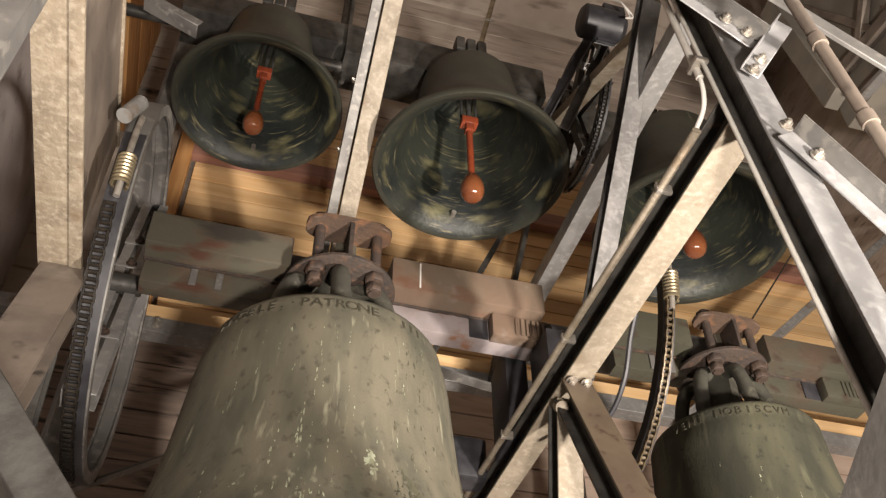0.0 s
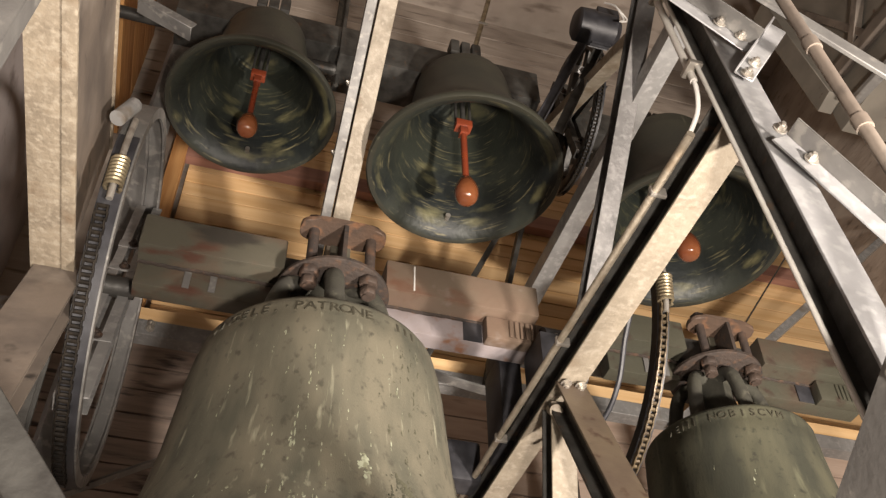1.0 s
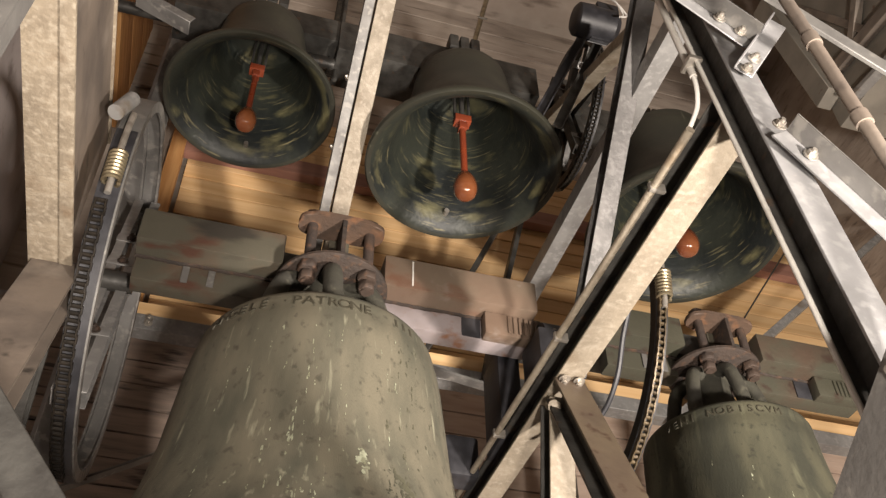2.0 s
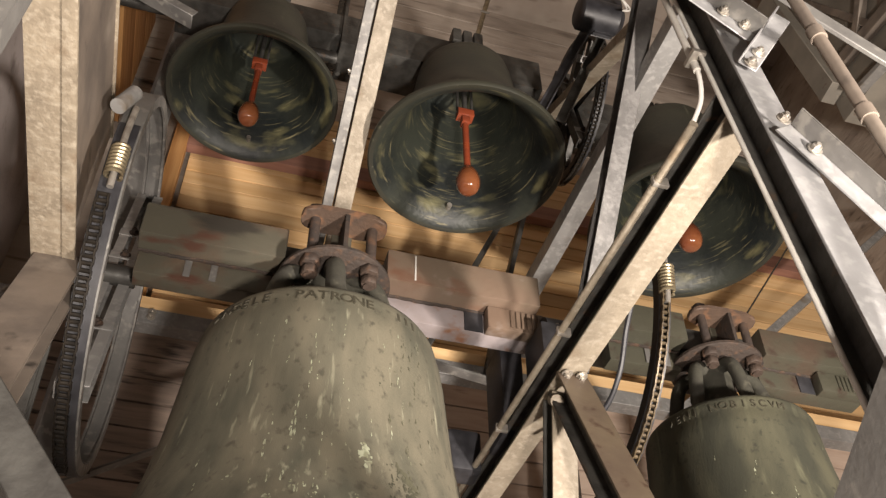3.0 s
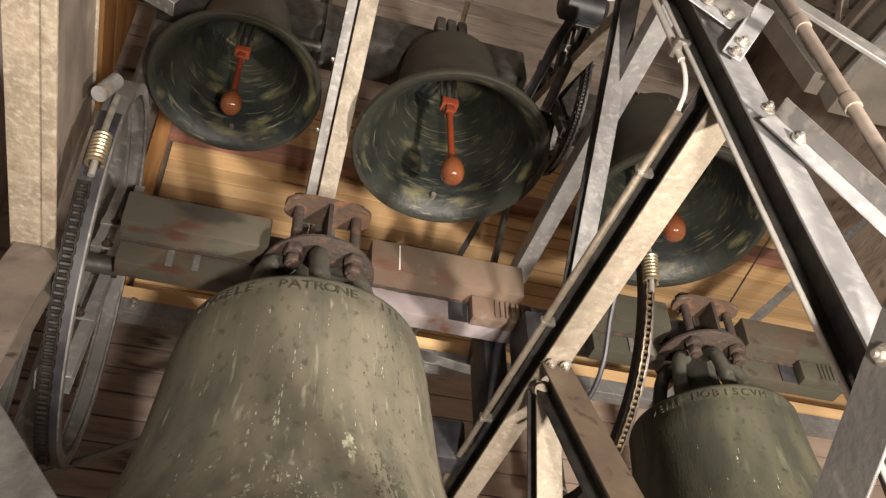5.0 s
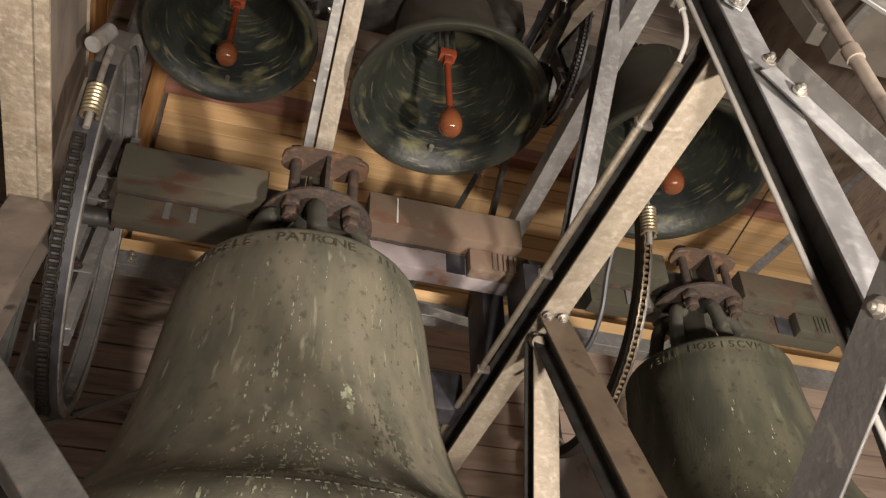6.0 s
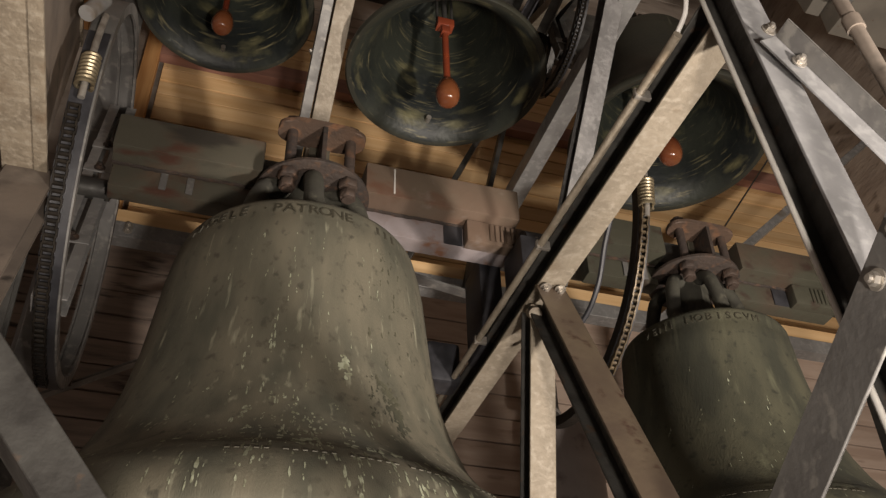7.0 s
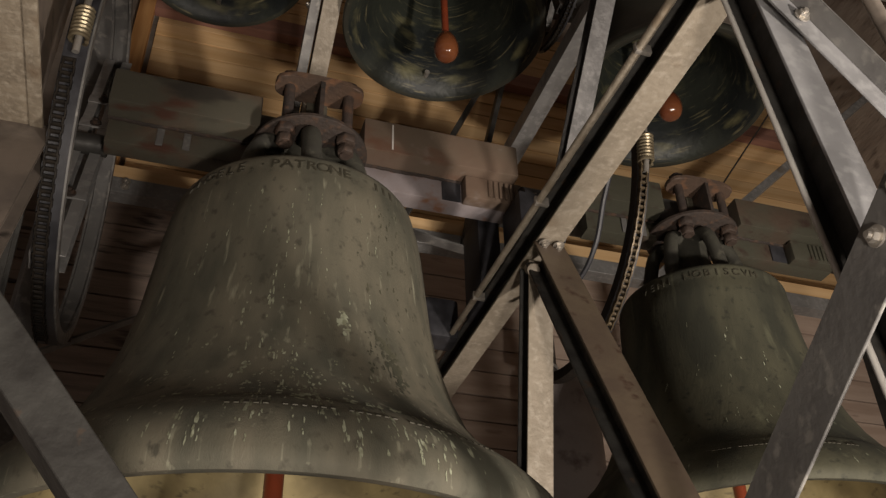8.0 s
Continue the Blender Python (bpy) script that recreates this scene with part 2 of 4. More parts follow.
def extrude(bm, outline, p0, p1, side, bevel=0.0):
    """A closed outline (x along side, y across) swept straight from p0 to p1."""
    m, length = axis_frame(p0, p1, side), (Vector(p1) - Vector(p0)).length
    a = [bm.verts.new(m @ Vector((x, y, 0))) for x, y in outline]
    b = [bm.verts.new(m @ Vector((x, y, length))) for x, y in outline]
    n = len(outline)
    faces = [bm.faces.new((a[i], a[(i + 1) % n], b[(i + 1) % n], b[i])) for i in range(n)]
    faces += [bm.faces.new(a[::-1]), bm.faces.new(b)]
    if bevel:
        edges = {e for f in faces for e in f.edges}
        bmesh.ops.bevel(bm, geom=list(edges), offset=bevel, segments=1, affect="EDGES")
    return bm


def sec_channel(w, h, t):
    """U section: back at x = -w/2, open towards +x, height h along y."""
    return [(-w / 2, -h / 2), (w / 2, -h / 2), (w / 2, -h / 2 + t), (-w / 2 + t, -h / 2 + t), (-w / 2 + t, h / 2 - t), (w / 2, h / 2 - t), (w / 2, h / 2), (-w / 2, h / 2)]


def sec_angle(w, h, t):
    return [(0, 0), (w, 0), (w, t), (t, t), (t, h), (0, h)]


def sec_box(w, h):
    return [(-w / 2, -h / 2), (w / 2, -h / 2), (w / 2, h / 2), (-w / 2, h / 2)]


def tube(bm, points, r, sides=12, closed=False):
    """A round tube through points."""
    pts = [Vector(p) for p in points]
    rings, ref = [], Vector((0.31, 0.55, 0.78))
    for i, p in enumerate(pts):
        d = (pts[min(i + 1, len(pts) - 1)] - pts[max(i - 1, 0)]).normalized()
        if closed:
            d = (pts[(i + 1) % len(pts)] - pts[i - 1]).normalized()
        u = (ref - d * ref.dot(d)).normalized()
        ref = u
        v = d.cross(u)
        rings.append([bm.verts.new(p + r * (math.cos(a) * u + math.sin(a) * v)) for a in (2 * math.pi * k / sides for k in range(sides))])
    last = len(rings) if closed else len(rings) - 1
    for i in range(last):
        a, b = rings[i], rings[(i + 1) % len(rings)]
        for k in range(sides):
            bm.faces.new((a[k], a[(k + 1) % sides], b[(k + 1) % sides], b[k]))
    if not closed:
        bm.faces.new(rings[0][::-1])
        bm.faces.new(rings[-1])
    return bm


def bend(points, steps=8):
    """A smooth curve through points."""
    p = [Vector(q) for q in points]
    out = []
    for i in range(len(p) - 1):
        a, b, c, d = p[max(i - 1, 0)], p[i], p[i + 1], p[min(i + 2, len(p) - 1)]
        for k in range(steps):
            u = k / steps
            out.append(0.5 * (2 * b + (c - a) * u + (2 * a - 5 * b + 4 * c - d) * u * u + (3 * b - a - 3 * c + d) * u ** 3))
    return out + [p[-1]]


def lathe(bm, profile, sides=96, mat=0, faces_from=None):
    """Spins (radius, z) about the z axis."""
    rings = []
    for r, z in profile:
        if r < 1e-5:
            rings.append([bm.verts.new((0, 0, z))])
        else:
            rings.append([bm.verts.new((r * math.cos(a), r * math.sin(a), z)) for a in (2 * math.pi * k / sides for k in range(sides))])
    for i in range(len(rings) - 1):
        a, b = rings[i], rings[i + 1]
        for k in range(sides):
            j = (k + 1) % sides
            if len(a) == 1:
                f = bm.faces.new((a[0], b[k], b[j]))
            elif len(b) == 1:
                f = bm.faces.new((a[k], a[j], b[0]))
            else:
                f = bm.faces.new((a[k], a[j], b[j], b[k]))
            f.material_index = mat if faces_from is None or i < faces_from else mat + 1
    return bm


def bolt(parent, at, direction, r=0.014, name="bolt", mat=None, washer=True):
    """Hexagon head on a washer, pointing along direction."""
    bm = bmesh.new()
    m = axis_frame(at, Vector(at) + Vector(direction), (0.3, 0.7, 0.64))
    if washer:
        bmesh.ops.create_cone(bm, cap_ends=True, segments=16, radius1=r * 1.55, radius2=r * 1.55, depth=r * 0.3, matrix=m @ Matrix.Translation((0, 0, r * 0.15)))
    bmesh.ops.create_cone(bm, cap_ends=True, segments=6, radius1=r, radius2=r, depth=r * 0.9, matrix=m @ Matrix.Translation((0, 0, r * 0.75)))
    bmesh.ops.create_cone(bm, cap_ends=True, segments=10, radius1=r * 0.55, radius2=r * 0.5, depth=r * 0.6, matrix=m @ Matrix.Translation((0, 0, r * 1.45)))
    return part(name, bm, mat or M_STEELBOLT, parent, smooth=30)


# ---------------------------------------------------------------- the tower
WALL_L, WALL_R, WALL_B, WALL_F, TOP = -1.35, 4.9, 4.6, -2.6, 9.6


def structure(name, lo, hi, mat, label):
    bm = bmesh.new()
    box(bm, [a - b for a, b in zip(lo, lo)], [b - a for a, b in zip(lo, hi)])
    ob = new(name, finish(bm, name, mat))
    ob.location = lo
    return tagged(ob, label, "wall", kind="structure")


floor = structure("floor", (WALL_L - 0.3, WALL_F - 0.3, -0.2), (WALL_R + 0.3, WALL_B + 0.3, 0.0), M_CONCRETE, "bare concrete floor of the bell chamber")
ceiling = structure("ceiling", (WALL_L - 0.3, WALL_F - 0.3, TOP), (WALL_R + 0.3, WALL_B + 0.3, TOP + 0.25), M_CONCRETE, "board-marked concrete ceiling")
wall_left = structure("wall_west", (WALL_L - 0.3, WALL_F, 0.0), (WALL_L, WALL_B + 0.3, TOP), M_PLASTER, "grey plastered tower wall with stains")
wall_right = structure("wall_east", (WALL_R, WALL_F, 0.0), (WALL_R + 0.3, WALL_B + 0.3, TOP), M_CONCRETE, "board-marked concrete tower wall")
wall_front = structure("wall_south", (WALL_L - 0.3, WALL_F - 0.3, 0.0), (WALL_R + 0.3, WALL_F, TOP), M_CONCRETE, "board-marked concrete tower wall")
wall_back = structure("wall_north", (WALL_L, WALL_B + 0.06, 0.0), (WALL_R, WALL_B + 0.3, TOP), M_CONCRETE, "concrete tower wall lined with boards")

# ---------------------------------------------------------------- bells
BELLS = {
    "big": ((0.330, 2.598, 2.337), 1.60, 1.215),
    "right": ((1.911, 2.626, 2.572), 1.25, 0.941),
    "left_top": ((-0.092, 3.02, 5.40), 0.86, 0.64),
    "mid_top": ((1.008, 2.94, 5.16), 1.00, 0.725),
    "right_top": ((2.23, 2.967, 5.032), 1.05, 0.78),
}
LEVELS = (0.0, 0.010, 0.028, 0.050, 0.080, 0.105, 0.122, 0.127, 0.132, 0.170, 0.220, 0.290, 0.370, 0.460, 0.550, 0.620, 0.664, 0.668, 0.690, 0.706, 0.717, 0.722)


def wall_of(radii):
    """Outer (radius, height) pairs of a bell's wall, closed by its flat crown."""
    return list(zip(radii, LEVELS)) + [(0.150, 0.736), (0.0, 0.742)]


PROFILES = {
    "big": wall_of((0.522, 0.531, 0.531, 0.525, 0.508, 0.484, 0.460, 0.4555, 0.447, 0.4035, 0.3630, 0.3295, 0.3030, 0.2854, 0.2751, 0.2675, 0.2605, 0.2585, 0.2540, 0.2500, 0.2430, 0.2320)),
    "right": wall_of((0.505, 0.513, 0.511, 0.500, 0.478, 0.455, 0.438, 0.433, 0.425, 0.3934, 0.3593, 0.3256, 0.2976, 0.2768, 0.2640, 0.2575, 0.2555, 0.2535, 0.2530, 0.2525, 0.2480, 0.2370)),
    "upper": wall_of((0.492, 0.500, 0.499, 0.489, 0.468, 0.447, 0.434, 0.4315, 0.427, 0.399, 0.3696, 0.339, 0.3125, 0.2915, 0.2765, 0.2665, 0.2600, 0.2580, 0.2550, 0.2515, 0.2450, 0.2330)),
}


def inner_of(outer):
    """Inner wall: thick at the sound bow, thin at the waist."""
    out = [(outer[0][0] - 0.022, 0.004)]
    for r, z in outer[2:-3]:
        if 0.121 < z < 0.131 or z == 0.664:
            continue
        out.append((r - 0.045 - 0.030 * min(1.0, max(0.0, 1 - abs(z - 0.07) / 0.09)) + (0.018 if z > 0.2 else 0.09 * max(0, z - 0.0) if z < 0.03 else 0.0), z * 0.955))
    return out + [(0.19, 0.682), (0.0, 0.690)]


def bell(key, label, inside, outside, hang=0.50, drop=0.60, clapper_tilt=(0, 0), crown_high=0.138):
    """A bell from its row in BELLS: place of its rim's centre, mouth diameter and shoulder height."""
    at, D, H = BELLS[key]
    k = H / 0.72
    OUTER = PROFILES.get(key, PROFILES["upper"])
    INNER = inner_of(OUTER)
    ob = thing("church_bell", at, label, "bell", "bells")
    bm = bmesh.new()
    prof = [(r * D, z * k) for r, z in INNER[::-1]] + [(r * D, z * k) for r, z in OUTER]
    lathe(bm, prof, 112, 0)
    n_in = len(INNER)
    bm.faces.ensure_lookup_table()
    for i, f in enumerate(bm.faces):
        if i < (n_in - 1) * 112:
            f.material_index = 1
    part("body", bm, [outside, inside], ob, smooth=50)
    # clapper: hanger, rod, ball and flight
    rod = H * drop
    clap = bmesh.new()
    tube(clap, [(0, 0, -0.02 * D), (0, 0, -rod * 0.5), (0, 0, -rod)], 0.018 * D, 12)
    tilt = Matrix.Translation((0, 0, hang * k)) @ pose(0, 0, 0, clapper_tilt[0], clapper_tilt[1], 0)
    clap.transform(tilt)
    cl = part("clapper", clap, M_CLAP, ob, "red lacquered iron clapper")
    ball = bmesh.new()
    br = 0.064 * D
    lathe(ball, [(0.0, 1.75 * br), (0.3 * br, 1.6 * br), (0.58 * br, 1.2 * br), (0.84 * br, 0.6 * br), (0.96 * br, 0.0), (0.93 * br, -0.5 * br), (0.78 * br, -0.88 * br), (0.62 * br, -1.06 * br), (0.42 * br, -1.12 * br), (0.0, -1.16 * br)], 32)
    ball.transform(tilt @ Matrix.Translation((0, 0, -rod)))
    part("ball", ball, M_BALL, cl, "glossy orange-brown clapper ball")
    joint = bmesh.new()
    box(joint, (-0.045 * D, -0.03 * D, -0.05 * D), (0.045 * D, 0.03 * D, 0.0), 0.006 * D)
    box(joint, (-0.022 * D, -0.026 * D, -0.10 * D), (0.022 * D, 0.026 * D, -0.05 * D), 0.005 * D)
    joint.transform(tilt)
    part("joint_block", joint, M_CLAP, cl, "red painted clapper joint")
    for x, r in ((0.0, 0.014), (0.04, 0.008), (-0.04, 0.008)):
        eye_bolt = bmesh.new()
        tube(eye_bolt, [(x * D, 0, hang * k - 0.01), (x * D, 0, 0.70 * k)], r * D, 10)
        part("hanger_bolt", eye_bolt, M_DARK, ob)
    stop = bmesh.new()                             # bright bolt low on the far inner wall
    tube(stop, [(0.02 * D, 0.40 * D, 0.085 * k), (0.02 * D, 0.36 * D, 0.078 * k)], 0.014 * D, 10)
    part("stop_bolt", stop, M_STEELBOLT, ob)
    # crown: ring plate and canons
    top = 0.738 * k
    crown = bmesh.new()
    lathe(crown, [(0.0, top - 0.01), (0.085 * D, top - 0.01), (0.08 * D, top + 0.03 * D), (0.055 * D, top + 0.07 * D), (0.055 * D, top + crown_high * D), (0.0, top + crown_high * D)], 32)
    part("crown_hub", crown, M_CANON, ob)
    for i in range(6):
        a = -math.pi / 2 + i * math.pi / 3
        loop = bmesh.new()
        c, s = math.cos(a), math.sin(a)
        pts = bend([(0.150 * D * c, 0.150 * D * s, top - 0.02), (0.145 * D * c, 0.145 * D * s, top + 0.045 * D), (0.112 * D * c, 0.112 * D * s, top + 0.80 * crown_high * D), (0.05 * D * c, 0.05 * D * s, top + crown_high * D - 0.01)], 6)
        tube(loop, pts, 0.022 * D, 12)
        part("canon", loop, M_CANON, ob, "grey-green bronze canon, darkened for shade")
    return ob


big = bell("big", "large bronze bell with green-brown patina and pale streaks", M_INSIDE_BIG, M_BRONZE, 0.50, 0.90, crown_high=0.19)
right = bell("right", "bronze bell with green patina and raised inscription", M_INSIDE_BIG, M_BRONZE_GREEN, 0.50, 0.80, crown_high=0.232)
b1 = bell("left_top", "small dark bronze bell with red clapper, hung high", M_INSIDE, M_BRONZE_DARK, 0.36, 0.69)
b2 = bell("mid_top", "dark green bronze bell with orange clapper, hung high", M_INSIDE, M_BRONZE_DARK, 0.42, 0.73, (1.5, -1.0))
b3 = bell("right_top", "dark bronze bell with streaked inside, behind steel beams", M_INSIDE, M_BRONZE_DARK, 0.42, 0.62)

# ---------------------------------------------------------------- yokes
def yoke(at, x0, x1, depth, high, low, label, mat, lower=True, right_mat=None, low_mat=None):
    """Box-section headstock along x: a wide upper box with a narrower box below it, split at the crown."""
    ob = thing("bell_yoke", at, label, "bell yoke", "bell yokes")
    if lower:
        for a, b, m in ((x0, -0.20, mat), (0.13, x1, right_mat or mat)):
            bm = bmesh.new()
            box(bm, (a, -depth / 2, 0), (b, -depth / 2 + 0.26, high), 0.006)
            part("upper_box", bm, m, ob)
            bm = bmesh.new()
            box(bm, (a + 0.004, -depth / 2 + 0.085, -low), (b - 0.004 + (0.035 if a > 0 else 0), -depth / 2 + 0.155, 0.003), 0.006)
            part("lower_box", bm, low_mat or m if a > 0 else m, ob)
            bm = bmesh.new()
            n = 40
            tube(bm, [(a + (b - a) * i / n, -depth / 2 + 0.082, -0.003 + 0.0012 * math.sin(i * 1.9) + 0.0015 * math.sin(i * 0.45)) for i in range(n + 1)], 0.0065, 6)
            part("weld_bead", bm, M_RUST, ob, "rusty weld bead")
            if a > 0:
                # No notch is cut: a thin black plate paints its shade.
                bm = bmesh.new()
                box(bm, (b - 0.245, -depth / 2 + 0.079, -low + 0.002), (b - 0.180, -depth / 2 + 0.0835, -0.010), 0.002)
                part("slot_plate", bm, M_BLACK, ob, "black plate in place of a shaded notch")
                bm = bmesh.new()
                box(bm, (b - 0.178, -depth / 2 + 0.035, -low - 0.006), (b + 0.024, -depth / 2 + 0.0835, -0.004), 0.008)
                cheek = part("cheek_block", bm, m, ob, "rust-red ribbed cheek block")
                for i in range(6):
                    bm = bmesh.new()
                    box(bm, (b - 0.10 + i * 0.019, -depth / 2 + 0.028, -low + 0.006), (b - 0.09 + i * 0.019, -depth / 2 + 0.037, -0.016), 0.003)
                    part("rib", bm, m, cheek)
            for x in ((a + 0.15, a + 0.23) if a < 0 else ()):
                bm = bmesh.new()
                box(bm, (x, -depth / 2 + 0.079, -low + 0.012), (x + 0.022, -depth / 2 + 0.084, -0.012), 0.002)
                part("slot_plate", bm, M_DARKGALV, ob)
        bm = bmesh.new()
        box(bm, (-0.205, -depth / 2 + 0.07, 0.012), (0.135, -depth / 2 + 0.25, high - 0.01), 0.004)
        part("core", bm, M_DARK, ob)
    else:
        bm = bmesh.new()
        box(bm, (x0, -depth / 2, 0), (x1, depth / 2, high), 0.006)
        part("beam", bm, mat, ob)
    for x, s in ((x0, -1), (x1, 1)):
        bm = bmesh.new()
        tube(bm, [(x, 0, 0.02), (x + s * (0.30 if x == -0.50 else 0.20), 0, 0.02)], 0.035, 16)
        part("journal", bm, M_DARK, ob)
    return ob


yoke_big = yoke((0.34, 2.45, 3.62), -0.65, 0.66, 0.5, 0.13, 0.09, "box-section bell yoke with worn grey-green paint and rust", [M_YOKE], True, [M_YOKE_RED], [M_YOKE_LIT])
yoke_right = yoke((1.89, 2.58, 3.79), -0.50, 0.55, 0.34, 0.13, 0.09, "box-section bell yoke with faded grey-green paint", [M_YOKE_DULL])
bm = bmesh.new()
box(bm, (0.222, -0.2525, 0.012), (0.227, -0.2500, 0.118))
part("chalk_line", bm, M_WHITE, yoke_big, "thin white painted line")
# both lower yokes lie over the bells' axes
for ob, k in ((yoke_big, 1.153), (yoke_right, 1.05)):
    ob.location = Vector((0, 0, 1.6)) + (ob.location - Vector((0, 0, 1.6))) * k
    ob.scale = (k, k, k)
yoke_1 = yoke((-0.09, 3.1, 6.08), -0.5, 0.42, 0.24, 0.20, 0.06, "dark rusted bell yoke", [M_DARK], False)
yoke_2 = yoke((1.03, 3.08, 5.97), -0.72, 0.46, 0.26, 0.27, 0.06, "dark rusted bell yoke", [M_DARK], False)
yoke_3 = yoke((2.19, 3.1, 5.82), -0.5, 0.48, 0.26, 0.2, 0.06, "dark rusted bell yoke", [M_DARK], False)


def clamp(centre, k, high, label):
    """Clamp that hangs a bell under its yoke: disc over the canons, top plate over the yoke, rods with nuts, a fin between. Origin under the disc."""
    ob = thing("crown_clamp", centre, label, "bell clamp", "crown clamps")
    bm = bmesh.new()
    lathe(bm, [(0.0, 0.0), (0.196 * k, 0.0), (0.20 * k, 0.003), (0.20 * k, 0.014), (0.196 * k, 0.017), (0.0, 0.017)], 64)
    part("disc", bm, M_RUST, ob, "dark rusty disc over the canons")
    bm = bmesh.new()
    n = 28
    ring = [(0.155 * k * math.copysign(abs(math.cos(a)) ** 0.55, math.cos(a)), -0.125 * k + 0.062 * k * math.copysign(abs(math.sin(a)) ** 0.6, math.sin(a))) for a in (2 * math.pi * i / n for i in range(n))]
    extrude(bm, ring, (0, 0, high), (0, 0, high + 0.022 * k), (1, 0, 0), 0.004)
    part("top_plate", bm, M_RUST_PLATE, ob, "orange-rusted top plate")
    for x in (-0.103 * k, 0.103 * k):
        y = -0.125 * k
        bm = bmesh.new()
        tube(bm, [(x, y, -0.085 * k), (x, y, high + 0.065 * k)], 0.019 * k, 16)
        rod = part("rod", bm, M_RUST_WARM, ob)
        for z, r in ((high + 0.022 * k, 0.034), (-0.036 * k, 0.036), (-0.080 * k, 0.030)):
            bm = bmesh.new()
            bmesh.ops.create_cone(bm, cap_ends=True, segments=6, radius1=r * k, radius2=r * k, depth=0.033 * k, matrix=Matrix.Translation((x, y, z + 0.017 * k)) @ Matrix.Rotation(x * 7, 4, "Z"))
            bmesh.ops.bevel(bm, geom=list(bm.edges), offset=0.003 * k, segments=1, affect="EDGES")
            part("nut", bm, M_RUST_WARM, rod)
    bm = bmesh.new()
    box(bm, (-0.005 * k, -0.185 * k, 0.017), (0.011 * k, -0.055 * k, high - 0.001), 0.002)
    part("fin", bm, M_RUST, ob)
    bm = bmesh.new()
    box(bm, (-0.034 * k, -0.072 * k, 0.017), (0.040 * k, -0.055 * k, high - 0.002), 0.003)
    part("web_plate", bm, M_YOKE, ob)
    return ob


clamp((0.351, 2.580, 3.876), 1.04, 0.192, "rusty clamp disc, plate and rods under the yoke")
clamp((1.925, 2.610, 3.832), 0.92, 0.17, "rusty clamp disc, plate and rods under the yoke")
for x, y, z in ((-0.09, 2.98, 6.30), (1.04, 2.95, 6.26), (2.19, 2.98, 6.04)):
    ob = thing("yoke_saddle", (x, y, z), "dark rusted saddle block on a bell yoke", "bell clamp", "yoke saddles")
    for dx in (-0.065, 0.0, 0.065):
        bm = bmesh.new()
        box(bm, (dx - 0.028, -0.03, -0.03), (dx + 0.028, 0.06, 0.09), 0.012)
        part("lug", bm, M_DARK, ob)

# ---------------------------------------------------------------- bell frame
XM, XL = 1.0925, -0.555
UP, ALONG = (0, 0, 1), (1, 0, 0)


def framed(name, outline, p0, p1, side, mat, label, bolts=(), group="", cat="steel beam", web=None, dark=0):
    """A straight member with its bolts as parts; bolt rows are (place, direction, radius) in world space."""
    ob = thing(name, p0, label, cat, group)
    if outline[0] == "I":                          # rolled section: two flanges, and a web dark for the recess's shade
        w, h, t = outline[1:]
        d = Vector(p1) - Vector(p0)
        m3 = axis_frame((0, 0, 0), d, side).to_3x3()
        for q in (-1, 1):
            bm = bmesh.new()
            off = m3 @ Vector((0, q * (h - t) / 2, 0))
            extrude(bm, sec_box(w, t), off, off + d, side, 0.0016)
            # The flange picked by dark takes the same shade colour as the web.
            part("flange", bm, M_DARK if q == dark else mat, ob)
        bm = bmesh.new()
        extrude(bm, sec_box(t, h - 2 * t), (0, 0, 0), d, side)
        part("web", bm, web or M_DARK, ob, "steel web coloured dark for the shade in the recess")
    else:
        bm = bmesh.new()
        extrude(bm, outline, (0, 0, 0), Vector(p1) - Vector(p0), side, 0.0022)
        part("section", bm, mat, ob)
    for at, way, r in bolts:
        bolt(ob, Vector(at) - Vector(p0), way, r)
    return ob


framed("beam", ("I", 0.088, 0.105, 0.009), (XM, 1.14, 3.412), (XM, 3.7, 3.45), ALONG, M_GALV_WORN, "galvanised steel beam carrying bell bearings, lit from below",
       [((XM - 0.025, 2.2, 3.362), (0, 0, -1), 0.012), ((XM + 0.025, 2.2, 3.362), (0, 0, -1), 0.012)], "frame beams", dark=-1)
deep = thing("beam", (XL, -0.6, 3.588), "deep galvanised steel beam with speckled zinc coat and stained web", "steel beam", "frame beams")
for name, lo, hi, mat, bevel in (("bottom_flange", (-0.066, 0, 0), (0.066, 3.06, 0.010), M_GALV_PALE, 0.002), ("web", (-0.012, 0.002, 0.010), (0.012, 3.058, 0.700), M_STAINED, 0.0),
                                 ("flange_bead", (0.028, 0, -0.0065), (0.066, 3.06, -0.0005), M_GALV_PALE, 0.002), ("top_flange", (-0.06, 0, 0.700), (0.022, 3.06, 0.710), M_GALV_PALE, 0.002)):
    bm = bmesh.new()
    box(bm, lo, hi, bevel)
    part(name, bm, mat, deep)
for x in (-0.03, 0.015):
    bolt(deep, (x, 3.02, -0.001), (0, 0, -1), 0.013)
framed("post", sec_box(0.08, 0.05), (-0.52, 1.0, 0.0), (-0.455, 1.0, 3.587), ALONG, M_DARKGALV, "dull grey steel post under the deep beam", (), "frame posts")
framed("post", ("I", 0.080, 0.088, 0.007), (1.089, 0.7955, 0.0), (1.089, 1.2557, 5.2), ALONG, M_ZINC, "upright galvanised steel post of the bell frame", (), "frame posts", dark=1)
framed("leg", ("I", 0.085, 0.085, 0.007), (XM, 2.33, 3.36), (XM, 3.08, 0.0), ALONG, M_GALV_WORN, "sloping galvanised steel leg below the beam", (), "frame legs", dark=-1)
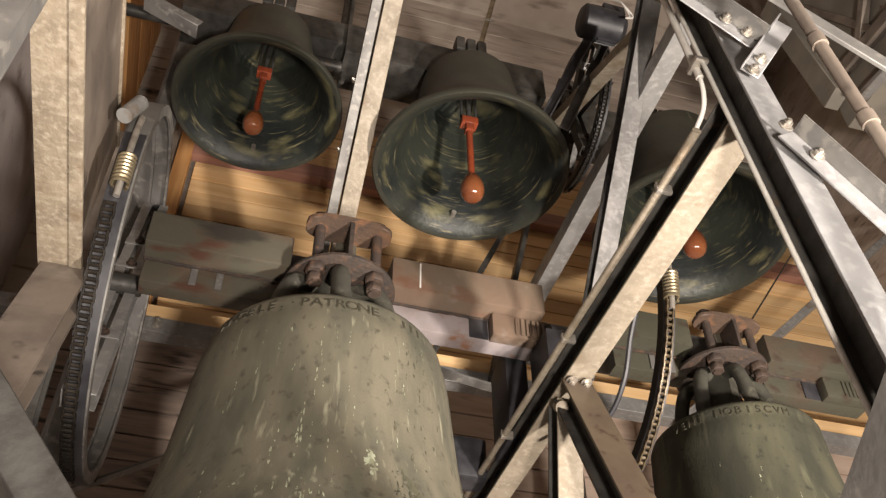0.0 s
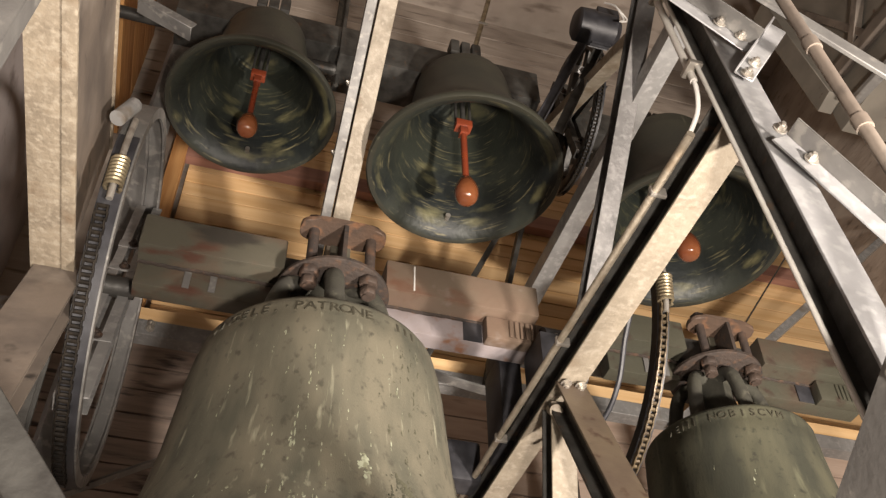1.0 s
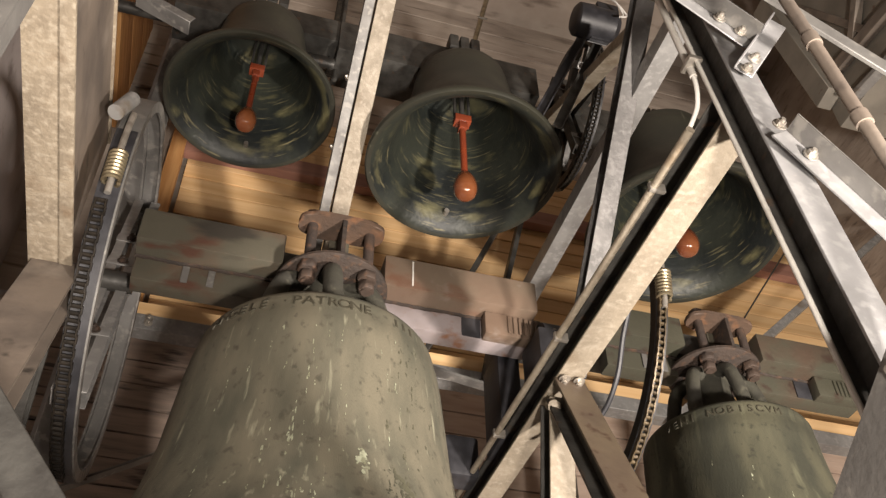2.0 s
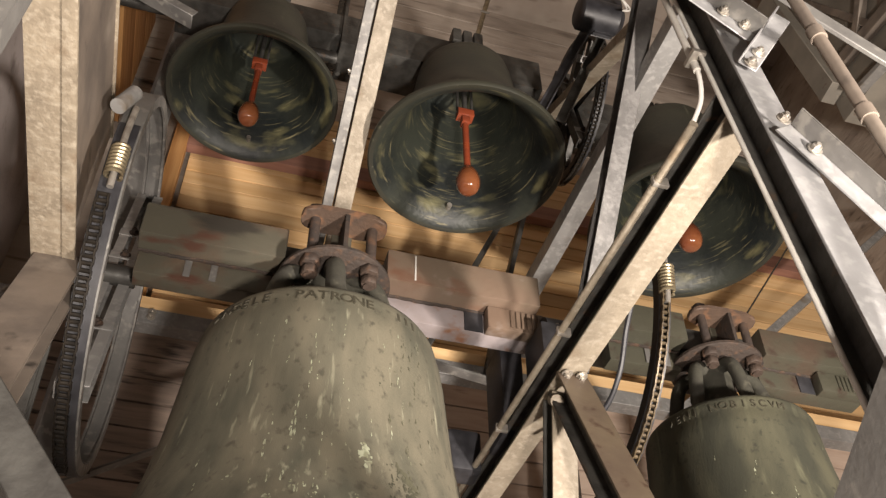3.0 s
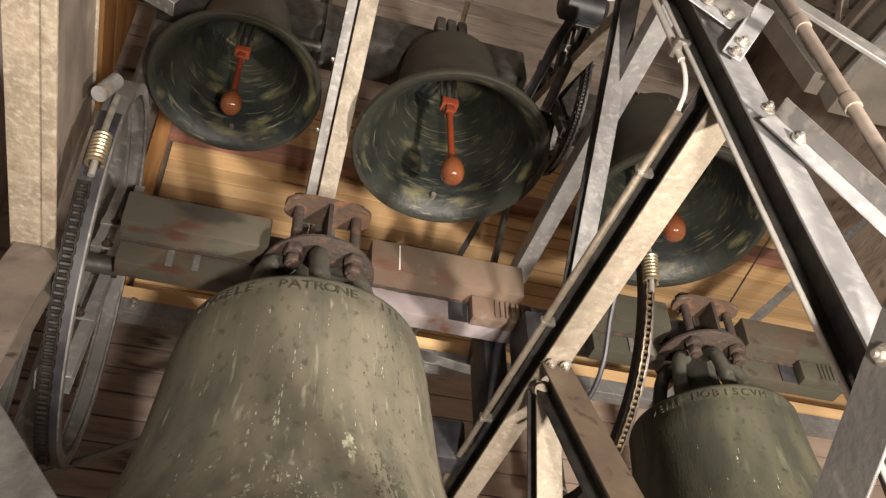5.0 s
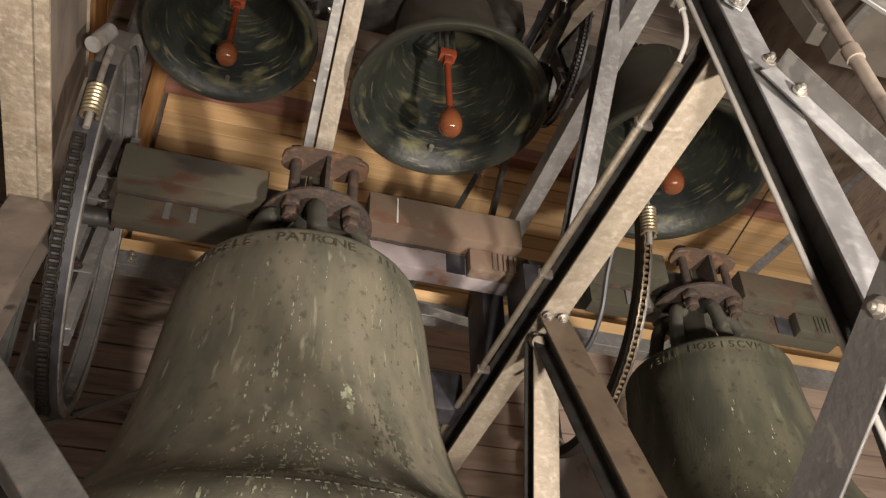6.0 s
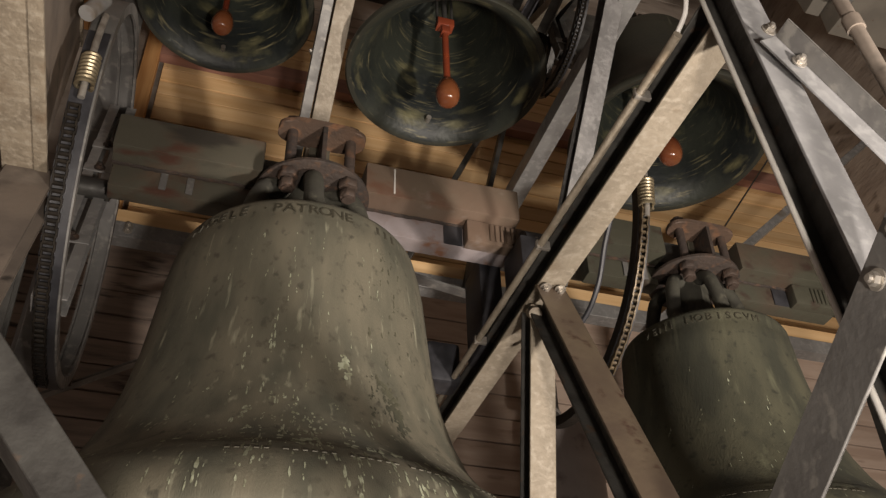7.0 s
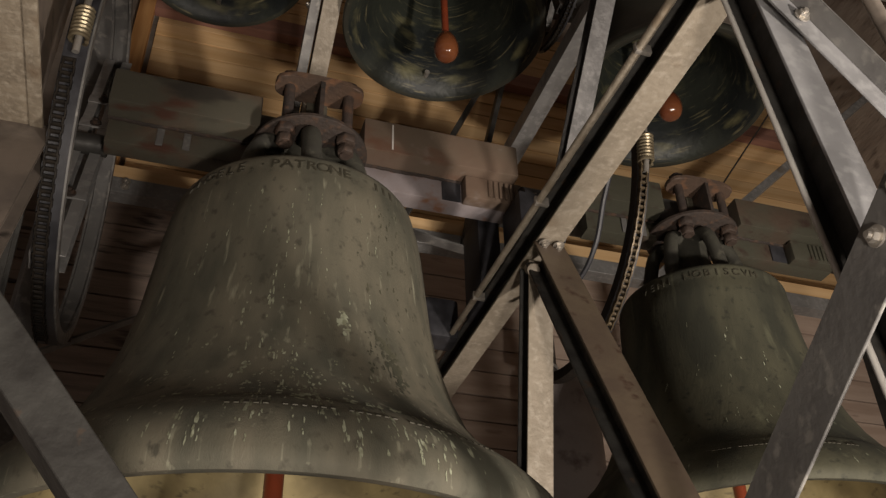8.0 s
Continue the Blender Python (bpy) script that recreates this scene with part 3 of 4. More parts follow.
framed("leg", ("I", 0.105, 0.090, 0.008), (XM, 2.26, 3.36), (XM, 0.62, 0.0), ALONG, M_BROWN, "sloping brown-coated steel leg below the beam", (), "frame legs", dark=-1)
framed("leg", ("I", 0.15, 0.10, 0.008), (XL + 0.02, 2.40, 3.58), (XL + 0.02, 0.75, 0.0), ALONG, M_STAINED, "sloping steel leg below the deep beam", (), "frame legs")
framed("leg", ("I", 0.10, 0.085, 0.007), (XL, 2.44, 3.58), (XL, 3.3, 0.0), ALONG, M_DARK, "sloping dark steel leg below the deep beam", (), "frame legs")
framed("brace", sec_angle(0.05, 0.115, 0.007), (1.0, 0.75, 2.60), (1.0, 2.63, 1.41), ALONG, M_DARKGALV, "galvanised steel angle brace with rust stains",
       [((1.0, 0.905, 2.45), (-1, 0, 0), 0.012), ((1.0, 0.835, 2.494), (-1, 0, 0), 0.012)], "frame braces")
framed("brace", sec_channel(0.09, 0.07, 0.008), (-0.62, 1.3, 2.74), (0.35, 1.3, 1.58), (0, 1, 0), M_DARK, "dark steel channel brace crossing low in front", (), "frame braces")
framed("brace", sec_box(0.088, 0.10), (0.455, 1.55, 6.22), (0.455, 3.55, 4.92), ALONG, M_GALV_WORN, "galvanised steel brace between two upper bells", (), "frame braces")
framed("brace", sec_channel(0.05, 0.06, 0.006), (0.378, 1.62, 6.18), (0.378, 3.62, 4.88), ALONG, M_DARKGALV, "dull grey steel channel beside a lighter brace", [((0.355, 2.35, 5.70), (-1, -0.6, 0), 0.012), ((0.355, 2.75, 5.44), (-1, -0.6, 0), 0.012), ((0.355, 3.05, 5.25), (-1, -0.6, 0), 0.012)], "frame braces")
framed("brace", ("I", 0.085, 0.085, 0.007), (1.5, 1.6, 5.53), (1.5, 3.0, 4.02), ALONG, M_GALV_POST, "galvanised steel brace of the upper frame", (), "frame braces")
framed("beam", sec_channel(0.09, 0.09, 0.007), (1.56, 1.2, 4.93), (1.56, 3.6, 4.97), ALONG, M_GALV, "galvanised steel sill beam of the upper frame", (), "frame beams")
framed("tie", sec_box(0.075, 0.06), (1.55, 2.05, 5.30), (1.55, 3.1, 5.87), ALONG, M_GALV_WORN, "square steel tie of the upper frame", (), "frame braces")
framed("post", sec_channel(0.12, 0.08, 0.008), (-0.56, 3.35, 0.0), (-0.56, 3.35, TOP), (1, 0.4, 0), M_DARKGALV, "dull grey upright steel post", (), "frame posts")
for x0, z0, x1, z1 in ((1.70, 6.15, 0.98, 4.5), (1.80, 6.4, 1.36, 4.5)):
    framed("brace", sec_box(0.085, 0.03), (x0, 3.8, z0), (x1, 3.8, z1), (0, 1, 0), M_DARK, "flat dark steel brace before the pine boards", (), "frame braces")
framed("brace", sec_channel(0.09, 0.05, 0.006), (2.45, 3.8, 4.46), (4.9, 3.8, 6.81), (0, 1, 0), M_GALV, "galvanised steel brace before the pine boards", (), "frame braces")
framed("rail", sec_angle(0.09, 0.09, 0.008), (WALL_L, 3.8, 4.50), (WALL_R, 3.8, 4.50), (0, 1, 0), M_GALV, "galvanised angle rail along the back of the frame",
       [((-0.36, 3.79, 4.56), (0, -1, 0), 0.014), ((-0.36, 3.79, 4.53), (0, -1, 0), 0.014)], "frame rails")
framed("strut", sec_box(0.05, 0.012), (-1.345, 3.63, 2.986), (0.385, 3.63, 4.075), (0, 1, 0), M_DARKGALV, "flat grey steel strut beside the wheel", (), "frame braces")

# brackets bolted to the upright post
def angle_piece(name, p0, p1, side, w, h, far, lip_mat, label, bolts):
    """Angle iron flat on the post: a leaf w wide, and a second leaf h deep towards -y at its far or near edge."""
    ob = framed(name, [(0, 0), (w, 0), (w, 0.005 if far else -0.005), (0, 0.005 if far else -0.005)], p0, p1, side, M_ZINC, label, bolts, "post brackets")
    bm = bmesh.new()
    x0, x1, y1 = (w - 0.005, w, h) if far else (0, 0.005, -h)
    y0 = 0.0052 if far else -0.0052
    extrude(bm, [(x0, y0), (x1, y0), (x1, y1), (x0, y1)], (0, 0, 0), Vector(p1) - Vector(p0), side, 0.001)
    # Where lip_mat is duller than the zinc, it stands for this leaf's shade.
    part("outstanding_leaf", bm, lip_mat, ob, "second leaf, coloured by the light it gets")
    return ob


angle_piece("bracket", (0.80, 1.048, 3.858), (1.108, 1.048, 3.565), (0.67, 0, 0.74), 0.052, 0.058, True, M_DARKGALV, "bright galvanised angle bracket with two bolts",
            [((1.058, 1.040, 3.668), (0, -1, 0), 0.011), ((1.108, 1.040, 3.625), (0, -1, 0), 0.011)])
angle_piece("bracket", (1.046, 1.044, 3.452), (1.224, 1.044, 3.742), (0.85, 0, -0.53), 0.050, 0.026, False, M_ZINC, "short galvanised angle bracket with two bolts",
            [((1.112, 1.036, 3.504), (0, -1, 0), 0.011), ((1.077, 1.036, 3.448), (0, -1, 0), 0.011)])
angle_piece("brace", (1.044, 1.012, 3.158), (1.605, 1.012, 2.328), (0.828, 0, 0.56), 0.058, 0.052, True, M_DARKGALV, "galvanised angle brace bolted to the post",
            [((1.072, 1.004, 3.196), (0, -1, 0), 0.011), ((1.122, 1.004, 3.110), (0, -1, 0), 0.011)])

# ---------------------------------------------------------------- boards of the back wall
def boards(parent_name, x0, x1, z0, z1, step, mat, label, y):
    ob = thing(parent_name, (x0, y, z0), label, "board lining")
    tagged(ob, kind="structure")
    bm = bmesh.new()
    box(bm, (0, 0, 0.005), (x1 - x0, 0.024, step - 0.005), 0.003)
    me = finish(bm, "board", mat)
    for i in range(int((z1 - z0) / step)):
        o = new("board", me)
        o.parent, o.location = ob, (0, -0.004 * (i % 3 == 1), i * step)
    return ob


boards("trim_pine", -0.47, 4.85, 5.22, 7.35, 0.125, M_PINE, "bright pine boards across the sound opening", WALL_B)
boards("trim_concrete", -1.3, 4.85, 7.36, 9.58, 0.27, M_CONCRETE, "board-marked concrete above the sound opening", WALL_B + 0.02)
boards("trim_grey", -1.3, 0.75, 2.0, 5.2, 0.16, M_GREYWOOD, "weathered grey boards on the wall", WALL_B)
boards("trim_pale", 0.76, 4.85, 2.0, 5.2, 0.16, M_PALEWOOD, "pale pinkish boards low on the wall", WALL_B)

# timbers
framed("timber", sec_box(0.10, 0.10), (-0.55, 4.545, 5.22), (-0.55, 4.545, TOP), ALONG, M_PINE_V, "upright pine timber at the sound opening", (), "", "timber")
framed("timber", sec_box(0.08, 0.14), (-0.5, 4.548, 6.70), (4.9, 4.548, 6.70), (0, 1, 0), M_REDWOOD, "reddish timber rail across the pine boards", (), "", "timber")
framed("timber", sec_box(0.06, 0.17), (-0.45, 3.85, 4.595), (WALL_R, 3.85, 4.595), (0, 1, 0), M_PINE, "pale timber above the angle rail", (), "", "timber")
side = thing("trim_side", (-1.02, 1.5, 6.75), "pine boards lining the side wall", "board lining")
tagged(side, kind="structure")
for i in range(3):
    bm = bmesh.new()
    box(bm, (0, 0, i * 0.42), (0.03, 3.05, i * 0.42 + 0.412), 0.003)
    part("board", bm, M_PINE_Y, side)


# ---------------------------------------------------------------- wheels and chains
def chain_mesh(bm, path, width, link=0.0):
    """Roller chain along a path: side plates and rollers."""
    pts = [Vector(p) for p in path]
    for i in range(len(pts) - 1):
        m = axis_frame(pts[i], pts[i + 1], (1, 0, 0))
        step = (pts[i + 1] - pts[i]).length
        wide = width * (0.5 if i % 2 else 0.42)
        for sx in (-1, 1):
            extrude(bm, [(sx * wide - 0.002, -0.009), (sx * wide + 0.002, -0.009), (sx * wide + 0.002, 0.009), (sx * wide - 0.002, 0.009)], m @ Vector((0, 0, -0.1 * step)), m @ Vector((0, 0, 1.1 * step)), (1, 0, 0))
        tube(bm, [m @ Vector((-width * 0.5, 0, 0)), m @ Vector((width * 0.5, 0, 0))], 0.0065, 6)


def spring(parent, p0, p1, r, turns, wire=0.006):
    bm = bmesh.new()
    m, length = axis_frame(p0, p1, (1, 0, 0)), (Vector(p1) - Vector(p0)).length
    tube(bm, [m @ Vector((r * math.cos(2 * math.pi * u), r * math.sin(2 * math.pi * u), length * u / turns)) for u in (i / 12 for i in range(int(turns * 12) + 1))], wire, 6)
    return part("spring", bm, M_BRASS, parent, "brass-coloured coil spring")


def wheel(owner, at, r, width, spokes, a0, a1, label, mat, spring_angle=None, arc=(0, 360)):
    """Bell wheel standing in the y-z plane: band rim, side flange, chain on the rim, paired spokes."""
    bm = bmesh.new()
    n = 96
    whole = arc == (0, 360)
    prof = [(-width / 2, r), (-width / 2, r - 0.035), (-width / 2 + 0.008, r - 0.035), (-width / 2 + 0.008, r - 0.010), (width / 2 - 0.008, r - 0.010), (width / 2 - 0.008, r - 0.035), (width / 2, r - 0.035), (width / 2, r)]
    rings = [[bm.verts.new((x, q * math.cos(a), q * math.sin(a))) for x, q in prof] for a in (radians(arc[0] + (arc[1] - arc[0]) * i / n) for i in range(n))]
    for i in range(n if whole else n - 1):
        p, q = rings[i], rings[(i + 1) % n]
        for k in range(len(prof)):
            bm.faces.new((p[k], p[(k + 1) % len(prof)], q[(k + 1) % len(prof)], q[k]))
    ob = part("wheel", bm, mat, owner, label)
    ob.location = Vector(at) - owner.location if owner.scale[0] == 1 else owner.matrix_basis.inverted() @ (Vector((0, 0, 1.6)) + (Vector(at) - Vector((0, 0, 1.6))) * owner.scale[0])
    for a in spokes:
        c, s = math.cos(radians(a)), math.sin(radians(a))
        for dx in (-0.03, 0.03):
            bm = bmesh.new()
            extrude(bm, sec_channel(0.034, 0.06, 0.005), (dx, (r - 0.03) * c, (r - 0.03) * s), (dx, -(r - 0.03) * c, -(r - 0.03) * s), (1, 0, 0), 0.001)
            part("spoke", bm, M_DARK if mat is M_DARK else M_GALV, ob)
        for q in (-0.30, 0.12, 0.28):
            bm = bmesh.new()
            mm = axis_frame((0, 0, 0), (0, c, s), (1, 0, 0))
            box(bm, (-0.05, -0.032, q - 0.022), (0.05, -0.026, q + 0.022), 0.002)
            bm.transform(mm)
            part("clip_plate", bm, M_GALV, ob)
            bolt(ob, mm @ Vector((0, -0.032, q)), mm.to_3x3() @ Vector((0, -1, 0)), 0.012, mat=M_RUST)
    bm = bmesh.new()
    gr = []
    for i in range(97):
        a = radians(a0 - 25 + (a1 - a0 + 45) * i / 96)
        gr.append([bm.verts.new((x, q * math.cos(a), q * math.sin(a))) for x, q in ((-width * 0.5, r + 0.001), (-width * 0.5, r + 0.007), (width * 0.42, r + 0.007), (width * 0.42, r + 0.001))])
    for p, q in zip(gr, gr[1:]):
        for k in range(3):
            bm.faces.new((p[k], p[k + 1], q[k + 1], q[k]))
    part("groove", bm, M_BLACK, ob, "black greasy chain groove")
    bm = bmesh.new()
    link = 0.019
    steps = int(radians(abs(a1 - a0)) * r / link)
    chain_mesh(bm, [(-0.16 * width, (r + 0.015) * math.cos(a), (r + 0.015) * math.sin(a)) for a in (radians(a0 + (a1 - a0) * i / steps) for i in range(steps + 1))], width * 0.5)
    tagged(part("chain", bm, M_CHAIN_BROWN if mat is M_CHAIN else M_CHAIN, ob, "brown oiled roller chain" if mat is M_CHAIN else "black greased roller chain", None), kind="stuff")
    if spring_angle is not None:
        q = r + 0.02

        def on(a, x=0.0, e=0.0):
            return (x, (q + e) * math.cos(radians(a)), (q + e) * math.sin(radians(a)))
        spring(ob, on(spring_angle), on(spring_angle - 9), 0.022, 8)
        bm = bmesh.new()
        tube(bm, [on(a) for a in (spring_angle + 3, spring_angle, spring_angle - 5, spring_angle - 9, spring_angle - 14, spring_angle - 20, spring_angle - 26)], 0.010, 10)
        part("tension_rod", bm, M_STEELBOLT, ob)
    return ob


w1 = wheel(yoke_big, (-0.372, 2.50, 3.655), 0.625, 0.065, (72,), 199, 285, "galvanised bell wheel with a black chain on its rim", M_DARKGALV, 194)
bm = bmesh.new()
tube(bm, [(-0.045, -0.655, 0.10), (-0.02, -0.625, 0.21)], 0.024, 18)
part("end_pin", bm, M_GALV, w1, "pale metal pin")
w2 = wheel(yoke_right, (1.31, 2.50, 3.70), 0.585, 0.042, (), 190, 250, "slim dark segment with a brass-brown chain", M_CHAIN, 197, (186, 300))
w3 = wheel(yoke_2, (1.66, 2.95, 5.86), 0.44, 0.05, (20, 80, 140), 180, 300, "dark bell wheel of an upper bell with rusty chain", M_DARK)

hang = thing("drive_chain", (0.29, 3.1, 6.0), "black roller chain hanging beside a bell", "chain")
bm = bmesh.new()
chain_mesh(bm, [(0.02 * i / 45, 0, -0.1 + 0.021 * i) for i in range(70)], 0.04)
tagged(part("links", bm, M_CHAIN, hang, "", None), kind="stuff")
bm = bmesh.new()
tube(bm, [(0.035, 0, -0.12), (0.06, 0, 1.4)], 0.014, 8)
part("guide_rod", bm, M_DARK, hang)

# ---------------------------------------------------------------- motor of the upper tier
motor = thing("drive_motor", (1.545, 2.32, 5.80), "black electric motor on a steel bracket", "motor")
bm = bmesh.new()
lathe(bm, [(0.0, -0.12), (0.07, -0.12), (0.088, -0.105), (0.092, -0.03), (0.086, -0.028), (0.086, 0.09), (0.06, 0.12), (0.0, 0.12)], 40)
bm.transform(Matrix.Rotation(radians(90), 4, "Y"))
part("housing", bm, M_BLACK, motor)
for i in range(10):
    a = radians(200 + 16 * i)
    bm = bmesh.new()
    box(bm, (-0.02, -0.002, 0.084), (0.085, 0.002, 0.098))
    bm.transform(Matrix.Rotation(a, 4, "X"))
    part("fin", bm, M_BLACK, motor)
bm = bmesh.new()
box(bm, (0.0, -0.06, 0.06), (0.12, 0.05, 0.13), 0.008)
part("terminal_box", bm, M_BLACK, motor)
for k in range(2):
    bm = bmesh.new()
    tube(bm, bend([(0.02 + 0.05 * k, -0.10, 0.10), (0.06, -0.13, 0.03), (0.10 + 0.02 * k, -0.11, -0.04), (0.07, -0.12, -0.09)], 6), 0.005, 6)
    part("cable", bm, M_WHITE, motor, "white cable")
framed("motor_bracket", sec_angle(0.05, 0.05, 0.006), (1.56, 2.44, 5.86), (1.28, 2.55, 5.18), (0, -1, 0), M_BLACK, "black angle steel arm under the motor", (), "", "bracket")
framed("motor_bracket", sec_angle(0.05, 0.05, 0.006), (1.64, 2.44, 5.82), (1.38, 2.55, 5.14), (0, -1, 0), M_DARK, "black angle steel arm under the motor", (), "", "bracket")

rod = thing("guide_rod", (1.10, 3.02, 6.3), "brass-coloured rod rising from a yoke", "rod")
bm = bmesh.new()
tube(bm, [(0, 0, 0), (0.52, 0.1, 2.7)], 0.016, 12)
part("shaft", bm, M_BRASS, rod)
bm = bmesh.new()
tube(bm, [(0.055, -0.03, 0.42), (0.115, -0.03, 0.42)], 0.008, 8)
part("pin", bm, M_STEELBOLT, rod)

# ---------------------------------------------------------------- conduits on post and beam
pipe = thing("cable_conduit", (1.0, 1.1, 3.3), "grey cable conduit clipped along post and beam", "conduit")
bm = bmesh.new()
tube(bm, [(0.018, 0.12, 0.122), (0.018, 2.5, 0.192)], 0.012, 12)
part("beam_pipe", bm, M_GALV_WORN, pipe)
bm = bmesh.new()
tube(bm, [(0.040, 0.075, 0.291), (0.040, 0.195, 1.60)], 0.0105, 12)
part("post_pipe", bm, M_CONDUIT, pipe)
bm = bmesh.new()
tube(bm, bend([(0.040, 0.076, 0.30), (0.040, 0.075, 0.27), (0.040, 0.082, 0.225), (0.038, 0.098, 0.185), (0.026, 0.125, 0.145), (0.018, 0.15, 0.123)], 7), 0.0065, 10)
part("cable", bm, M_WHITE, pipe, "white cable between two conduits")
bm = bmesh.new()
tube(bm, [(0.046, -0.176, -2.2), (0.046, 0.195, 1.9)], 0.0062, 10)
part("earth_rod", bm, M_CONDUIT, pipe)
for y, z in ((0.32, 0.128), (1.0, 0.148), (1.6, 0.166), (2.2, 0.183)):
    bm = bmesh.new()
    box(bm, (0.004, y, z - 0.016), (0.050, y + 0.014, z + 0.016), 0.003)
    part("clip", bm, M_STEELBOLT, pipe)
for z in (0.33, 0.75):
    bm = bmesh.new()
    yc = 0.023 + 0.0905 * z
    box(bm, (0.022, yc - 0.010, z), (0.060, yc + 0.045, z + 0.016), 0.003)
    part("clip", bm, M_STEELBOLT, pipe)

fg = thing("vent_pipe", (0.945, 0.75, 0.0), "brownish grey upright pipe with sleeve joints", "pipe")
bm = bmesh.new()
tube(bm, [(0.350, 0, 0.0), (-0.099, 0, 4.2)], 0.0125, 16)
part("pipe", bm, M_STAINED, fg)
for z in (2.86, 3.09):
    bm = bmesh.new()
    tube(bm, [(0.350 -0.107 * z, 0, z), (0.350 -0.107 * (z + 0.028), 0, z + 0.028)], 0.016, 16)
    part("sleeve", bm, M_STAINED, fg)

# ---------------------------------------------------------------- back of the chamber
pillar = thing("pillar", (1.97, 4.05, 0.0), "pale blotchy plastered round pillar", "pillar")
bm = bmesh.new()
lathe(bm, [(0.0, 0.0), (0.19, 0.0), (0.19, 3.86), (0.18, 3.88), (0.0, 3.88)], 40)
part("shaft", bm, M_PILLAR, pillar)
drum = thing("drum", (1.80, 3.9, 3.88), "dark metal drum standing on the pillar", "drum")
bm = bmesh.new()
lathe(bm, [(0.0, 0.0), (0.085, 0.0), (0.088, 0.02), (0.082, 0.03), (0.082, 0.33), (0.086, 0.34), (0.0, 0.345)], 32)
part("shell", bm, M_DARKGALV, drum)
bm = bmesh.new()
lathe(bm, [(0.083, 0.0), (0.091, 0.002), (0.091, 0.014), (0.083, 0.016)], 32)
part("hoop", bm, M_WHITE, drum)

box_ = thing("junction_box", (1.0, 3.05, 3.55), "black glossy electrical box with loose cables", "electrical box")
bm = bmesh.new()
box(bm, (-0.09, -0.06, -0.10), (0.049, 0.06, 0.08), 0.02)
part("case", bm, M_BLACK, box_)
strap = thing("strap", (0.9, 3.3, 4.2), "dark curved steel strap behind the bell", "steel strap")
bm = bmesh.new()
sweep = [[bm.verts.new((-0.3 + 0.8 * u, y, 0.06 - 0.16 * u - 0.12 * u * (1 - u) + z)) for y, z in ((-0.025, -0.007), (0.025, -0.007), (0.025, 0.007), (-0.025, 0.007))] for u in (i / 16 for i in range(17))]
for a, b in zip(sweep, sweep[1:]):
    for q in range(4):
        bm.faces.new((a[q], a[(q + 1) % 4], b[(q + 1) % 4], b[q]))
bm.faces.new(sweep[0][::-1])
bm.faces.new(sweep[-1])
part("band", bm, M_DARKGALV, strap)


# ---------------------------------------------------------------- inscriptions
def glyph(ch, size):
    curve = bpy.data.curves.new("letter", "FONT")
    curve.body, curve.size, curve.extrude, curve.align_x = ch, size, 0.004, "CENTER"
    ob = bpy.data.objects.new("letter", curve)
    scene.collection.objects.link(ob)
    bpy.context.view_layer.update()
    me = bpy.data.meshes.new_from_object(ob.evaluated_get(bpy.context.evaluated_depsgraph_get()))
    bpy.data.objects.remove(ob)
    me.materials.clear()
    me.materials.append(M_LETTER)
    return me


def radius_at(z, key):
    outer = PROFILES.get(key, PROFILES["upper"])
    for (r0, z0), (r1, z1) in zip(outer, outer[1:]):
        if z0 <= z <= z1:
            return r0 + (r1 - r0) * (z - z0) / max(z1 - z0, 1e-6)
    return outer[0][0]


def on_bell(key, z, angle, lift):
    """Frame on the outside of a bell: x to the right, y up the wall, z outwards."""
    at, D, H = BELLS[key]
    k = H / 0.72
    r = radius_at(z, key) * D + lift
    m = Matrix.Rotation(angle, 4, "Z") @ Matrix.Translation((r, 0, z * k)) @ Matrix.Rotation(math.atan2((radius_at(z + 0.01, key) - radius_at(z - 0.01, key)) * D, 0.02 * k), 4, "Y")
    return m @ Matrix(((0, 0, 1, 0), (1, 0, 0, 0), (0, 1, 0, 0), (0, 0, 0, 1)))


def inscribe(ob, key, text, centre, z, size, pitch):
    at, D, H = BELLS[key]
    made = {}
    for i, ch in enumerate(text):
        if ch == " ":
            continue
        made.setdefault(ch, glyph(ch, size))
        o = new("letter", made[ch])
        o.parent = ob
        o.matrix_local = on_bell(key, z, radians(centre + (i - (len(text) - 1) / 2) * pitch), 0.0)


inscribe(big, "big", "ANGELE.", -134.0, 0.674, 0.058, 5.2)
inscribe(big, "big", "\u00b7PATRONE", -95.5, 0.674, 0.058, 5.2)
inscribe(right, "right", "VENI NOBISCVM", -124, 0.676, 0.042, 6.2)
for i in range(3):
    bm = bmesh.new()
    box(bm, (-0.005, 0.0, -0.003), (0.005, 0.034, 0.002), 0.001)
    bm.transform(on_bell("big", 0.676, radians(-62 + 4.6 * i), 0.0))
    part("letter", bm, M_LETTER, big)
for ob, key, centre, count in ((big, "big", -80, 34), (right, "right", -110, 30)):
    at, D, H = BELLS[key]
    bm = bmesh.new()
    for i in range(count):
        if i % 7 == 5:
            continue
        m = on_bell(key, 0.104, radians(centre + (i - count / 2) * 1.5), 0.0)
        tmp = bmesh.new()
        box(tmp, (-0.0055, -0.008, -0.002), (0.0055, 0.002 + 0.004 * (i % 3), 0.0015))
        tmp.transform(m)
        me = bpy.data.meshes.new("bars")
        tmp.to_mesh(me)
        tmp.free()
        bm.from_mesh(me)
        bpy.data.meshes.remove(me)
    tagged(part("inscription_band", bm, M_LETTER, ob, "small worn raised lettering"), kind="stuff")


